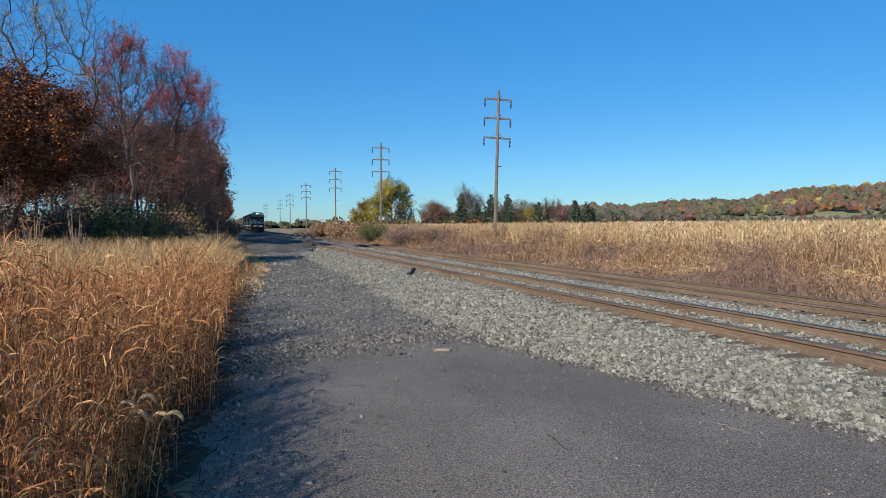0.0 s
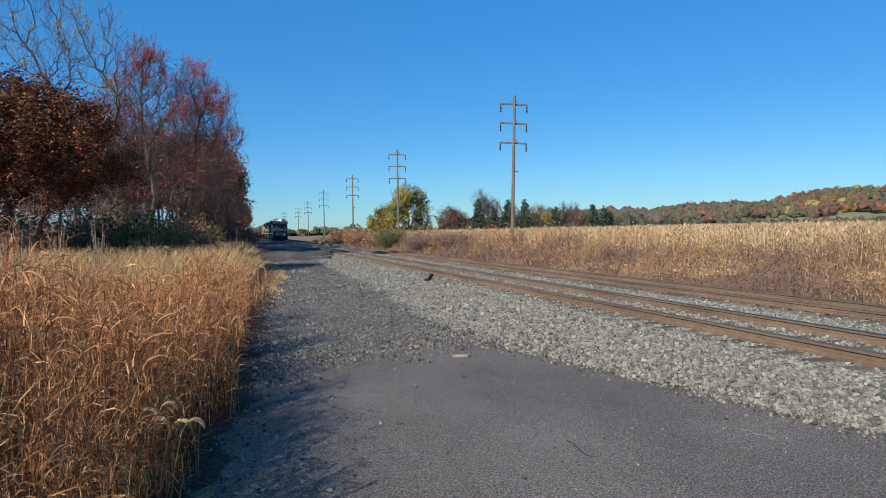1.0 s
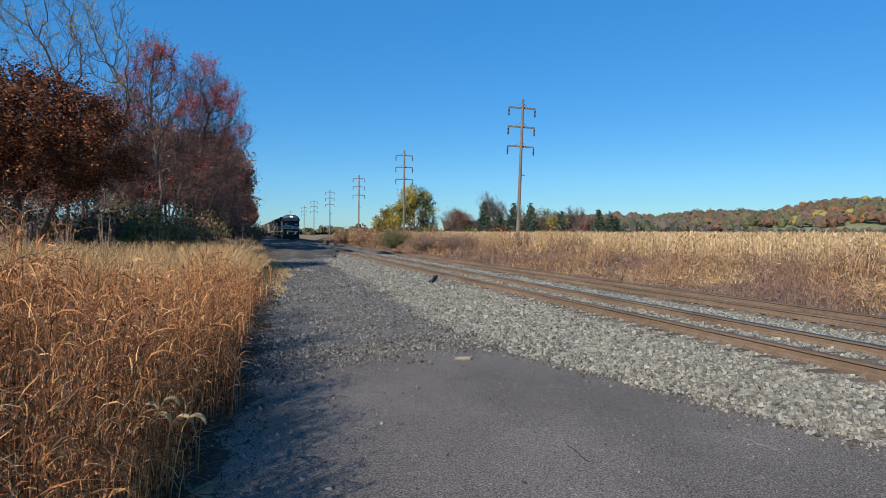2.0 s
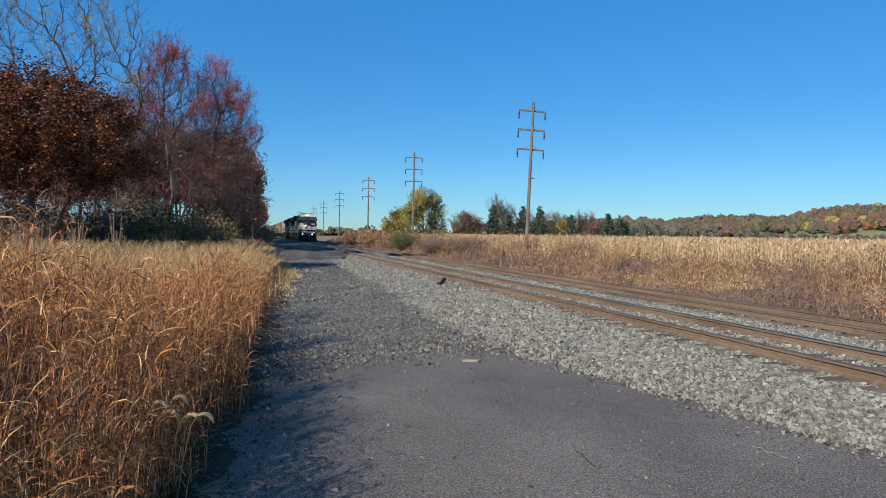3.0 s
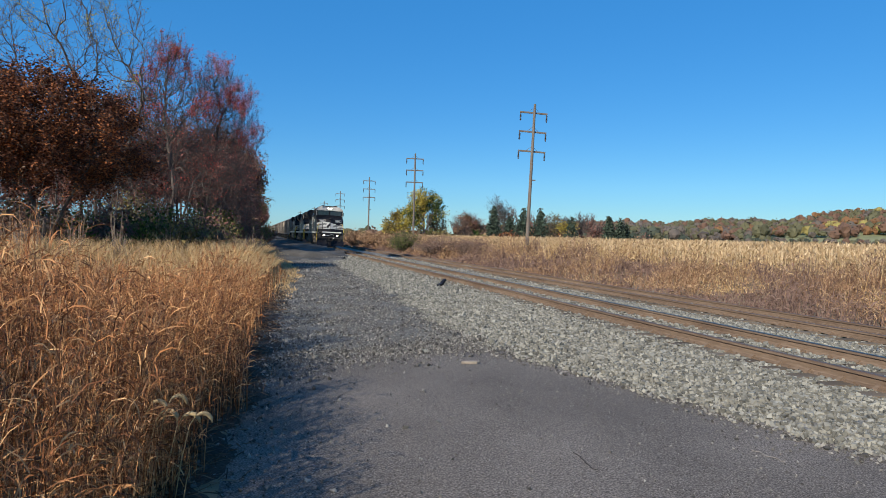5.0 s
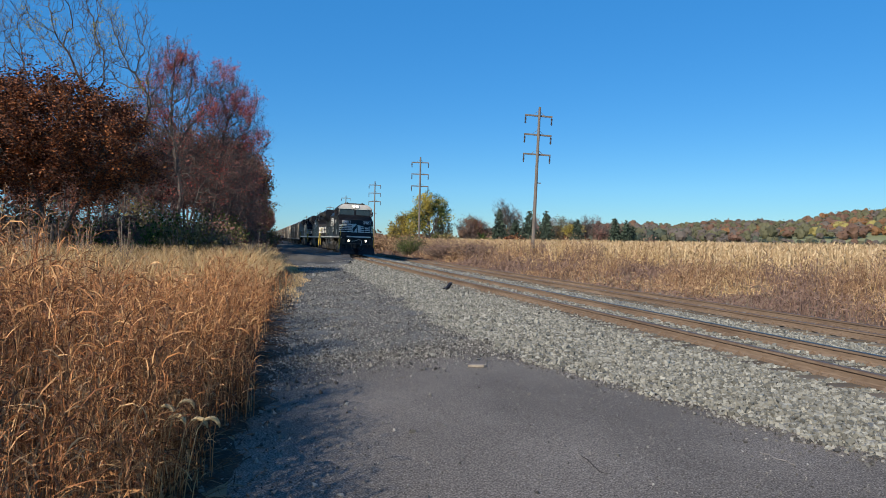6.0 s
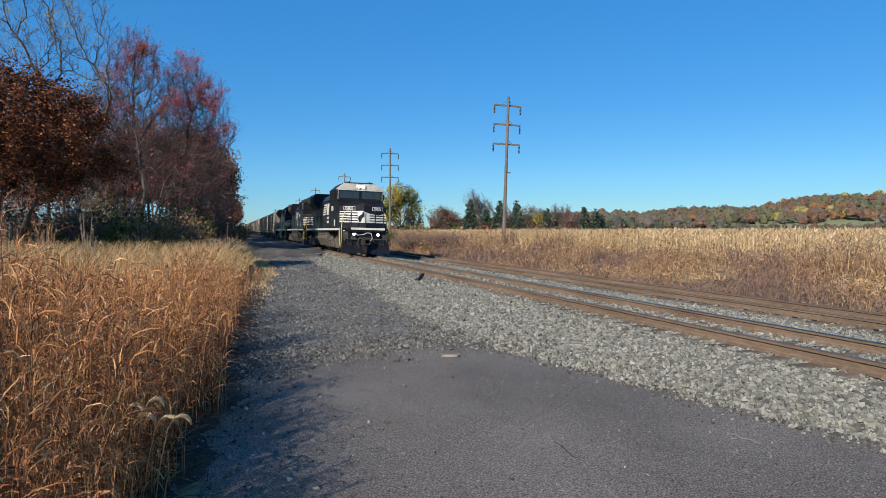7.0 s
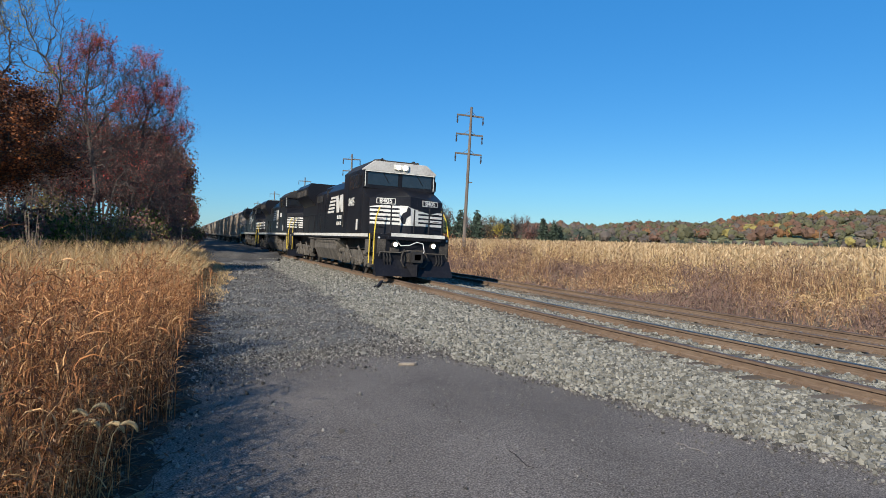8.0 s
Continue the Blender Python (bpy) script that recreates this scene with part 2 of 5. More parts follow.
def blades(xyz, height, width, lean, seed, bend=0.5, levels=3):
    """Thin tapering strips: n stalks from their foot points."""
    r = np.random.default_rng(seed)
    n = len(xyz)
    a, f = r.uniform(0, 2 * np.pi, n), r.uniform(0, np.pi, n)
    out = np.stack([np.cos(a), np.sin(a)], 1) * (lean * r.uniform(0.2, 1, n) * height)[:, None]
    side = np.stack([np.cos(f), np.sin(f), np.zeros(n)], 1) * (width / 2)[:, None]
    rows = []
    for k in range(levels + 1):
        s = k / levels
        c = np.empty((n, 3))
        c[:, :2] = xyz[:, :2] + out * (s * (1 - bend) + bend * s * s)
        c[:, 2] = xyz[:, 2] + height * (s - 0.35 * lean * s * s * s)
        w = 1 - 0.8 * s
        rows += [c - side * w, c + side * w]
    v = np.stack(rows, 1).reshape(-1, 3)
    base = np.arange(n)[:, None] * (2 * levels + 2)
    q = np.concatenate([base + np.array([2 * k, 2 * k + 1, 2 * k + 3, 2 * k + 2]) for k in range(levels)])
    tip = (rows[-1] + rows[-2]) / 2
    return v, q, tip


def leaves(centres, size, seed, flat=0.0, long=1.5):
    """Randomly turned leaf quads (rhombs) round their centres."""
    r = np.random.default_rng(seed)
    n = len(centres)
    u = r.normal(size=(n, 3))
    u[:, 2] *= 1 - flat
    u /= np.linalg.norm(u, axis=1)[:, None] + 1e-9
    w = np.cross(u, r.normal(size=(n, 3)))
    w /= np.linalg.norm(w, axis=1)[:, None] + 1e-9
    s = (np.asarray(size) * r.uniform(0.6, 1.35, n))[:, None]
    v = np.stack([centres - u * s * long / 2, centres + w * s / 2, centres + u * s * long / 2, centres - w * s / 2], 1).reshape(-1, 3)
    return v, np.arange(4 * n).reshape(-1, 4)


def curls(start, length, width, seed, rise=0.7, droop=2.4):
    """Dry grass leaves: strips that rise, arch over and twist, from their start points."""
    r = np.random.default_rng(seed)
    n = len(start)
    a = r.uniform(0, 2 * np.pi, n)
    out = np.stack([np.cos(a), np.sin(a)], 1)
    tilt = rise + r.normal(0, 0.35, n)
    fall = droop * r.uniform(0.4, 1.3, n)
    roll = r.uniform(0, np.pi, n)
    turn = r.normal(0, 0.8, n)
    c = np.array(start, dtype=float)
    rows = []
    for k in range(4):
        s = k / 3
        w = width * (0.6, 1.0, 0.75, 0.12)[k] / 2
        b = roll + turn * s
        side = np.stack([-out[:, 1] * np.cos(b), out[:, 0] * np.cos(b), np.sin(b)], 1) * np.asarray(w)[:, None]
        rows += [c - side, c + side]
        e = tilt - fall * s
        c = c + np.stack([out[:, 0] * np.cos(e), out[:, 1] * np.cos(e), np.sin(e)], 1) * (length / 3)[:, None]
    v = np.stack(rows, 1).reshape(-1, 3)
    base = np.arange(n)[:, None] * 8
    return v, np.concatenate([base + np.array([2 * k, 2 * k + 1, 2 * k + 3, 2 * k + 2]) for k in range(3)])


def limbs(segments, sides=5):
    """Tapered tubes from an array of rows (x0, y0, z0, x1, y1, z1, r0, r1)."""
    s = np.asarray(segments, dtype=float)
    p, q = s[:, :3], s[:, 3:6]
    d = q - p
    d /= np.linalg.norm(d, axis=1)[:, None] + 1e-9
    ref = np.where(np.abs(d[:, 2:]) > 0.9, np.array([[1.0, 0, 0]]), np.array([[0, 0, 1.0]]))
    u = np.cross(d, ref)
    u /= np.linalg.norm(u, axis=1)[:, None]
    w = np.cross(d, u)
    a = np.arange(sides) * 2 * np.pi / sides
    ring = u[:, None] * np.cos(a)[None, :, None] + w[:, None] * np.sin(a)[None, :, None]
    v = np.concatenate([p[:, None] + ring * s[:, 6, None, None], q[:, None] + ring * s[:, 7, None, None]], 1).reshape(-1, 3)
    b = np.arange(len(s))[:, None] * 2 * sides
    k = np.arange(sides)
    f = np.stack([b + k, b + (k + 1) % sides, b + sides + (k + 1) % sides, b + sides + k], -1).reshape(-1, 4)
    return v, f


def stones(xyz, size, seed):
    """Angular stones: octahedra with every corner pushed about, turned at random."""
    r = np.random.default_rng(seed)
    n = len(xyz)
    base = np.array([(1, 0, 0), (-1, 0, 0), (0, 1, 0), (0, -1, 0), (0, 0, 1), (0, 0, -1)], dtype=float) * 0.66
    v = base[None] * r.uniform(0.55, 1.2, (n, 1, 3)) + r.uniform(-0.26, 0.26, (n, 6, 3))
    v *= size[:, None, None]
    q = r.normal(size=(n, 4))
    q /= np.linalg.norm(q, axis=1)[:, None]
    w, x, y, z = q.T
    m = np.stack([1 - 2 * (y * y + z * z), 2 * (x * y - z * w), 2 * (x * z + y * w), 2 * (x * y + z * w), 1 - 2 * (x * x + z * z), 2 * (y * z - x * w),
                  2 * (x * z - y * w), 2 * (y * z + x * w), 1 - 2 * (x * x + y * y)], 1).reshape(n, 3, 3)
    v = np.einsum("nij,nkj->nki", m, v) + xyz[:, None]
    tris = np.array([(0, 2, 4), (2, 1, 4), (1, 3, 4), (3, 0, 4), (2, 0, 5), (1, 2, 5), (3, 1, 5), (0, 3, 5)])
    return v.reshape(-1, 3), (np.arange(n)[:, None, None] * 6 + tris).reshape(-1, 3)


def blocks(xyz, size, seed):
    """Broken stones with eight corners, each corner pushed about, turned at random."""
    r = np.random.default_rng(seed)
    n = len(xyz)
    base = np.array([(i, j, k) for i in (-1, 1) for j in (-1, 1) for k in (-1, 1)], dtype=float) * 0.42
    v = (base[None] * r.uniform(0.6, 1.15, (n, 1, 3)) + r.uniform(-0.2, 0.2, (n, 8, 3))) * size[:, None, None]
    a, b = r.uniform(0, 2 * np.pi, n), r.uniform(0, np.pi, n)
    ca, sa, cb, sb = np.cos(a), np.sin(a), np.cos(b), np.sin(b)
    o = np.zeros(n)
    m = np.stack([ca, -sa * cb, sa * sb, sa, ca * cb, -ca * sb, o, sb, cb], 1).reshape(n, 3, 3)
    v = np.einsum("nij,nkj->nki", m, v) + xyz[:, None]
    quads = np.array([(0, 1, 3, 2), (4, 6, 7, 5), (0, 4, 5, 1), (2, 3, 7, 6), (0, 2, 6, 4), (1, 5, 7, 3)])
    return v.reshape(-1, 3), (np.arange(n)[:, None, None] * 8 + quads).reshape(-1, 4)


def wave(x, y, scale, seed=0.0):
    """A cheap smooth field, about -1 to 1."""
    x, y = np.asarray(x) / scale, np.asarray(y) / scale
    return (np.sin(1.7 * x + 0.6 * y + seed) + np.sin(-0.8 * x + 1.9 * y + 2.1 * seed + 1) + np.sin(2.9 * x - 2.3 * y + 0.7 * seed + 4) * 0.6
            + np.sin(4.1 * x + 3.7 * y + seed * 1.3) * 0.4) / 3


def join(pieces):
    """Joins (verts, quads) pairs."""
    vs, fs, k = [], [], 0
    for v, q in pieces:
        vs.append(v), fs.append(q + k)
        k += len(v)
    return np.concatenate(vs), np.concatenate(fs)


# ---- the lie of the land ----
RAIL_A, GAUGE, RAIL_C = 7.37, 1.505, 12.95
TOP_A, TOP_B, TOP_C, TOP_D = 0.27, 0.23, -0.05, -0.08
NEAR_MID, FAR_MID = RAIL_A + GAUGE / 2, RAIL_C + GAUGE / 2
BED_X = [3.3, 4.2, 5.2, 6.2, 6.75, 7.0, 9.2, 9.55, 10.2, 11.0, 11.9, 12.3, 15.0, 15.5, 16.4]
BED_Z = [-0.015, 0.012, 0.05, 0.085, 0.09, 0.07, 0.045, 0.05, 0.0, -0.17, -0.235, -0.26, -0.28, -0.29, -0.5]
LAND_X = [-3000, -60, -6, -1.2, 0.0, 5.0, 9.0, 11.0, 16.5, 19.0, 23.0, 27.0, 200.0, 420.0, 3000]
LAND_Z = [0.5, 0.2, 0.12, 0.05, -0.012, -0.03, -0.15, -0.42, -0.55, -0.45, -0.1, 0.1, 1.0, 2.0, 2.5]


def bed(x):
    return np.interp(x, BED_X, BED_Z)


def land(x, y=0.0):
    z = np.interp(x, LAND_X, LAND_Z)
    rough = np.clip((np.abs(np.asarray(x) - 7.5) - 9.5) / 5, 0, 1)
    return z + 0.12 * rough * wave(x, y, 3.1, 2.0)


def steps(*spans):
    return np.concatenate([np.linspace(a, b, n, endpoint=False) for a, b, n in spans] + [[spans[-1][1]]])


def sheet(name, xs, ys, zf, mat):
    gx, gy = np.meshgrid(xs, ys)
    v = np.stack([gx, gy, zf(gx, gy)], -1).reshape(-1, 3)
    nx, ny = len(xs), len(ys)
    i = (np.arange(ny - 1)[:, None] * nx + np.arange(nx - 1)).ravel()
    return mesh_object(name, v, np.stack([i, i + 1, i + nx + 1, i + nx], 1), mat, smooth=True)


def road_edge(y):
    """Where the tall grass ends and the road begins."""
    return np.interp(y, [-20, 0, 4.7, 9, 13, 21, 30, 47, 200], [-1.0, -0.75, -0.42, -0.1, 0.1, 0.75, 1.5, 1.3, 2.0])


def ballast_edge(y):
    return np.interp(y, [-20, 3.6, 4.85, 6.8, 8.65, 12, 22, 36, 300], [6.1, 5.45, 5.0, 4.62, 4.05, 3.7, 4.2, 4.6, 4.6])


def build_ground():
    g = sheet("ground", steps((-3000, -200, 8), (-200, -20, 14), (-20, 40, 120), (40, 200, 20), (200, 3000, 10)),
              steps((-3000, -40, 10), (-40, 80, 90), (80, 400, 40), (400, 3000, 12)), land, SOIL)
    tagged(g, "dry brown earth under grass and fields", "ground", kind="structure")
    ys = steps((-25, 30, 220), (30, 110, 200), (110, 420, 60))
    s = np.linspace(0, 1, 40)
    lo, hi = road_edge(ys) - 0.9, ballast_edge(ys) + 0.6 + 1.3 * np.clip((ys - 40) / 6, 0, 1)
    gx = lo[:, None] + (hi - lo)[:, None] * s
    gy = np.repeat(ys[:, None], 40, 1)
    hump = np.where(gy > 9, 0.022 * wave(gx, gy, 0.5, 3) * np.clip((gy - 9) / 4, 0, 1), 0)
    bend = gy + 1.6 * np.sin(gx * 0.55) + 0.5 * gx
    hump += np.clip((gy - 40) / 5, 0, 1) * (0.26 * np.sin(bend * 1.02) + 0.1 * np.sin(bend * 2.1 + gx) + 0.06 * wave(gx, gy, 0.9, 5) + 0.22)
    v = np.stack([gx, gy, 0.0 + hump], -1).reshape(-1, 3)
    i = (np.arange(len(ys) - 1)[:, None] * 40 + np.arange(39)).ravel()
    q = np.stack([i, i + 1, i + 41, i + 40], 1)
    mid = (gy[:-1, :-1] + gy[1:, 1:]) / 2 + 0.6 * wave(gx[:-1, :-1], gy[:-1, :-1], 0.8, 1) - 0.35 * (gx[:-1, :-1] - 1.5)
    far = (mid > 9.6).ravel()
    tagged(mesh_object("road", v, q[~far], ASPHALT, smooth=True), "worn dark grey asphalt with cracks and loose grit", "road", kind="structure")
    # the tree-shaded stretch beyond 40 m gets the shade-darkened dirt
    cinder = (mid > 40.5).ravel()
    tagged(mesh_object("gravel_road", v, q[far & ~cinder], GRAVEL, smooth=True), "grey gravel service road beside the ballast", "road", kind="structure")
    tagged(mesh_object("dirt_road", v, q[cinder], SHADED_CINDER, smooth=True), "rutted cinder road with low humps, tree shade put into its dark colour", "road", kind="structure")
    # dark soil along the foot of the grass, its colour also deepening the grass's shade
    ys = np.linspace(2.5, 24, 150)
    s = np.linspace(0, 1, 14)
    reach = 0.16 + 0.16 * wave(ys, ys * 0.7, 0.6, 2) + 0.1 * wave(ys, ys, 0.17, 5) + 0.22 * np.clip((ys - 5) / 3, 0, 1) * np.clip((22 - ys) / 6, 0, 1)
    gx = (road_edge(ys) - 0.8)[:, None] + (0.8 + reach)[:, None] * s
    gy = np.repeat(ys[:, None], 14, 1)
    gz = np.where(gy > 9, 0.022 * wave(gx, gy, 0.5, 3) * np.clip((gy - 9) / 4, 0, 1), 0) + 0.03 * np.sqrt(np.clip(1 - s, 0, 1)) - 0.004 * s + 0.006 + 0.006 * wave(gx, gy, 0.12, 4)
    i = (np.arange(149)[:, None] * 14 + np.arange(13)).ravel()
    tagged(mesh_object("verge", np.stack([gx, gy, gz], -1).reshape(-1, 3), np.stack([i, i + 1, i + 15, i + 14], 1), SHADED_HUMUS, smooth=True), "dark soil strewn with dead stems between grass and road, grass shade deepened in its colour", "verge", kind="structure")
    ys = steps((-25, 60, 170), (60, 620, 60))
    xs = np.concatenate([np.linspace(3.3, 10, 45), np.linspace(10.2, 16.4, 30)])
    b = sheet("ballast_bed", xs, ys, lambda x, y: bed(x) + 0.012 * wave(x, y, 0.23, 1) - 0.12 * np.clip((ballast_edge(y) + 0.3 - x) / 0.6, 0, 1), BALLAST)
    tagged(b, "crushed grey stone bed under two railway tracks", "ballast", kind="structure")


def rail_profile(x, top):
    """Section of a flat-bottomed rail, 0.18 high."""
    h = [(-0.075, -0.18), (0.075, -0.18), (0.075, -0.168), (0.015, -0.145), (0.009, -0.13), (0.009, -0.06), (0.036, -0.045), (0.037, -0.012), (0.028, 0.0),
         (-0.028, 0.0), (-0.037, -0.012), (-0.036, -0.045), (-0.009, -0.06), (-0.009, -0.13), (-0.015, -0.145), (-0.075, -0.168)]
    return [(x + a, top + b) for a, b in h]


def build_track(name_label, x0, tops, heads, y_end):
    track = thing("railway_track", pose(0, 0, 0), name_label, "railway track", "railway tracks")
    mid = x0 + GAUGE / 2
    for x, top, head in ((x0, tops[0], heads[0]), (x0 + GAUGE, tops[1], heads[1])):
        p = rail_profile(x, top)
        n = len(p)
        ys = np.array([-25.0, 620.0])
        v = np.array([(a, y, b) for y in ys for a, b in p])
        q = np.array([(i, (i + 1) % n, n + (i + 1) % n, n + i) for i in range(n)])
        slots = [1 if 7 <= i <= 9 else 0 for i in range(n)]
        mesh_object("rail", v, q, [RUST, head], track, slots)
    slope = math.degrees(math.atan2(tops[1] - tops[0], GAUGE))
    z = (tops[0] + tops[1]) / 2 - 0.18
    tie_me = part("tie", box(-1.3, 1.3, -0.115, 0.115, -0.17, 0, 0.012), TIE, track).data
    bpy.data.objects.remove(track.children[-1])
    plate_bm = box(-0.1, 0.1, -0.09, 0.09, 0.0, 0.018)
    for sx in (-0.085, 0.085):
        for sy in (-0.06, 0.06):
            box(sx - 0.012, sx + 0.012, sy - 0.012, sy + 0.012, 0.01, 0.05, 0, plate_bm)
    plate_me = part("tie_plate", plate_bm, RUST, track).data
    bpy.data.objects.remove(track.children[-1])
    anchor_bm = prism([(-0.09, 0.03), (-0.03, 0.065), (0.03, 0.065), (0.09, 0.03), (0.1, 0.0), (-0.1, 0.0)], "y", -0.03, 0.03)
    anchor_me = part("rail_anchor", anchor_bm, RUST, track).data
    bpy.data.objects.remove(track.children[-1])
    r = random.Random(3)
    y = -3.0
    while y < y_end:
        ob = new("tie", tie_me)
        ob.parent = track
        ob.matrix_local = pose(mid + r.uniform(-0.06, 0.06), y + r.uniform(-0.015, 0.015), z + r.uniform(-0.006, 0.008), 0, -slope, r.uniform(-1.5, 1.5))
        if y < 45:
            for x, top in ((x0, tops[0]), (x0 + GAUGE, tops[1])):
                pl = new("tie_plate", plate_me)
                pl.parent = track
                pl.matrix_local = pose(x, y, top - 0.19)
                an = new("rail_anchor", anchor_me)
                an.parent = track
                an.matrix_local = pose(x, y + 0.16, top - 0.185)
        y += 0.5
    return track


def build_stones():
    r = np.random.default_rng(11)
    pts, size = [], []
    for y0, y1, dens, s in ((2.0, 9, 800, 0.038), (9, 18, 560, 0.039), (18, 34, 200, 0.05), (34, 55, 40, 0.08)):
        n = int((y1 - y0) * 12.4 * dens)
        x, y = r.uniform(3.4, 15.8, n), r.uniform(y0, y1, n)
        keep = (x > ballast_edge(y) + 0.25 * wave(x, y, 0.35, 2) + r.normal(0, 0.09, n))
        keep &= (x < 10.2) | (r.uniform(size=n) < 0.3)
        for c in (RAIL_A, RAIL_A + GAUGE, RAIL_C, RAIL_C + GAUGE):
            keep &= np.abs(x - c) > 0.1
        on_tie = ((np.abs(x - NEAR_MID) < 1.3) | (np.abs(x - FAR_MID) < 1.3)) & (np.minimum((y + 3.0) % 0.5, 0.5 - (y + 3.0) % 0.5) < 0.125)
        keep &= ~on_tie | (r.uniform(size=n) < 0.07)
        x, y = x[keep], y[keep]
        sz = s * r.lognormal(0, 0.28, len(x))
        edge = ballast_edge(y)
        foot = np.maximum(bed(x) - 0.12 * np.clip((edge + 0.3 - x) / 0.6, 0, 1), np.where(x < edge + 0.6, 0.0, -1.0))
        pts.append(np.stack([x, y, foot + sz * r.uniform(0.0, 0.45, len(x))], 1)), size.append(sz)
    p, sz = np.concatenate(pts), np.concatenate(size)
    near = (p[:, 1] < 13) & (p[:, 0] < 10.2)
    for pick, shape in ((near, blocks), (~near, stones)):
        v, q = shape(p[pick], sz[pick], 5)
        tagged(mesh_object("ballast_stones", v, q, STONE), "pale grey angular crushed ballast stones", "gravel", kind="stuff")
    pts, size = [], []
    for y0, y1, dens, s in ((2.5, 9.2, 260, 0.0065), (2.5, 9.2, 10, 0.013), (9.2, 16, 520, 0.018), (16, 26, 220, 0.025), (26, 42, 70, 0.036)):
        n = int((y1 - y0) * 5 * dens)
        x, y = r.uniform(-1, 4.6, n), r.uniform(y0, y1, n)
        keep = (x > road_edge(y) - 0.2) & (x < ballast_edge(y) + 0.3)
        x, y = x[keep], y[keep]
        sz = s * r.lognormal(0, 0.4, len(x))
        pts.append(np.stack([x, y, 0.004 + sz * 0.2], 1)), size.append(sz)
    n = 5200
    x = r.uniform(-0.4, 4.2, n)
    y = 9.6 + 0.35 * (x - 1.5) - np.abs(r.normal(0, 0.75, n)) + 0.3
    sz = 0.017 * r.lognormal(0, 0.45, n)
    pts.append(np.stack([x, y, 0.003 + sz * 0.2], 1)), size.append(sz)
    n = 1500
    y = r.uniform(3, 12, n)
    x = ballast_edge(y) - np.abs(r.normal(0, 0.22, n))
    sz = 0.02 * r.lognormal(0, 0.4, n)
    pts.append(np.stack([x, y, 0.003 + sz * 0.2], 1)), size.append(sz)
    n = 1500
    y = r.uniform(3, 11, n)
    x = road_edge(y) + np.abs(r.normal(0, 0.55, n)) - 0.2
    sz = 0.018 * r.lognormal(0, 0.5, n)
    pts.append(np.stack([x, y, 0.002 + sz * 0.2], 1)), size.append(sz)
    v, q = stones(np.concatenate(pts), np.concatenate(size), 6)
    tagged(mesh_object("loose_gravel", v, q, PEBBLE), "dark grey loose stones on the service road", "gravel", kind="stuff")


def build_grass():
    r = np.random.default_rng(21)
    sets = []
    for y0, y1, x0, dens, w, many in ((0.5, 2.9, -3.2, 420, 0.0045, 6), (2.9, 5, -4.4, 520, 0.0048, 7), (5, 10, -7.4, 320, 0.0062, 5), (10, 17, -12, 92, 0.0105, 4), (17, 26, -12, 26, 0.016, 3)):
        n = int((y1 - y0) * (2 - x0) * dens)
        x, y = r.uniform(x0, 2, n), r.uniform(y0, y1, n)
        d = road_edge(y) - 0.02 + 0.26 * wave(x, y, 0.55, 1) - x
        keep = (d > 0) & ((y > 2.9) | (x < -1.15))
        keep &= r.uniform(size=n) < 0.18 + 0.82 * np.clip(0.6 + 1.5 * wave(x, y, 0.42, 4), 0, 1)
        x, y, d = x[keep], y[keep], d[keep]
        tall = np.interp(y, [0, 6, 9, 11, 20, 34], [1.38, 1.42, 1.36, 1.1, 1.0, 0.85]) * np.clip(0.72 + d * 0.5, 0, 1) * (1.0 + 0.36 * np.clip((-x - 1.2) / 0.8, 0, 1) * np.clip((10 - y) / 3, 0, 1))
        tall = tall * np.where((y < 5.0) & (x > -0.8), 0.8, 1.0)
        h = tall * (1 + 0.13 * wave(x, y, 1.3, 2) + 0.26 * wave(x, y, 0.4, 7)) * r.uniform(0.5, 1.12, len(x))
        sets.append((np.stack([x, y, land(x, y) - 0.02], 1), h, w * r.uniform(0.6, 1.25, len(x)), np.full(len(x), many)))
    # tufts of taller stalks along the road's edge, with gaps between them
    for k in range(46):
        y0 = 2.5 + 0.26 * k + r.uniform(-0.1, 0.1)
        n = int(r.integers(6, 30))
        x = road_edge(y0) - 0.1 - 0.35 * r.uniform() + r.normal(0, 0.06, n)
        y = y0 + r.normal(0, 0.06, n)
        sets.append((np.stack([x, y, land(x, y) - 0.02], 1), r.uniform(0.9, 1.55) * r.uniform(0.6, 1.05, n), r.uniform(0.0035, 0.006, n), np.full(n, 4)))
    for y0, n, top in ((3.2, 10, 1.5), (3.8, 9, 1.6), (4.3, 12, 1.6), (4.8, 8, 1.7), (5.4, 18, 1.7), (6.2, 12, 1.7), (6.8, 9, 1.8), (7.4, 18, 1.7), (8.2, 12, 1.8), (9.2, 60, 1.85), (9.6, 50, 1.75), (12.6, 40, 1.7)):
        x, y = road_edge(y0) - 0.5 + r.normal(0, 0.12, n), y0 + r.normal(0, 0.12, n)
        sets.append((np.stack([x, y, land(x, y) - 0.02], 1), top * r.uniform(0.75, 1.05, n), r.uniform(0.004, 0.0065, n), np.full(n, 6)))
    p, h, w, many = (np.concatenate([s[i] for s in sets]) for i in range(4))
    v, q, tip = blades(p, h, w, 0.2, 31, 0.9)
    pieces = [(v, q)]
    for k in range(7):
        pick = many > k
        share = r.uniform(0.1, 0.94, pick.sum()) ** 0.85
        m = p[pick] + (tip[pick] - p[pick]) * share[:, None]
        m[:, :2] = p[pick, :2] + (tip[pick, :2] - p[pick, :2]) * (share ** 1.7)[:, None]
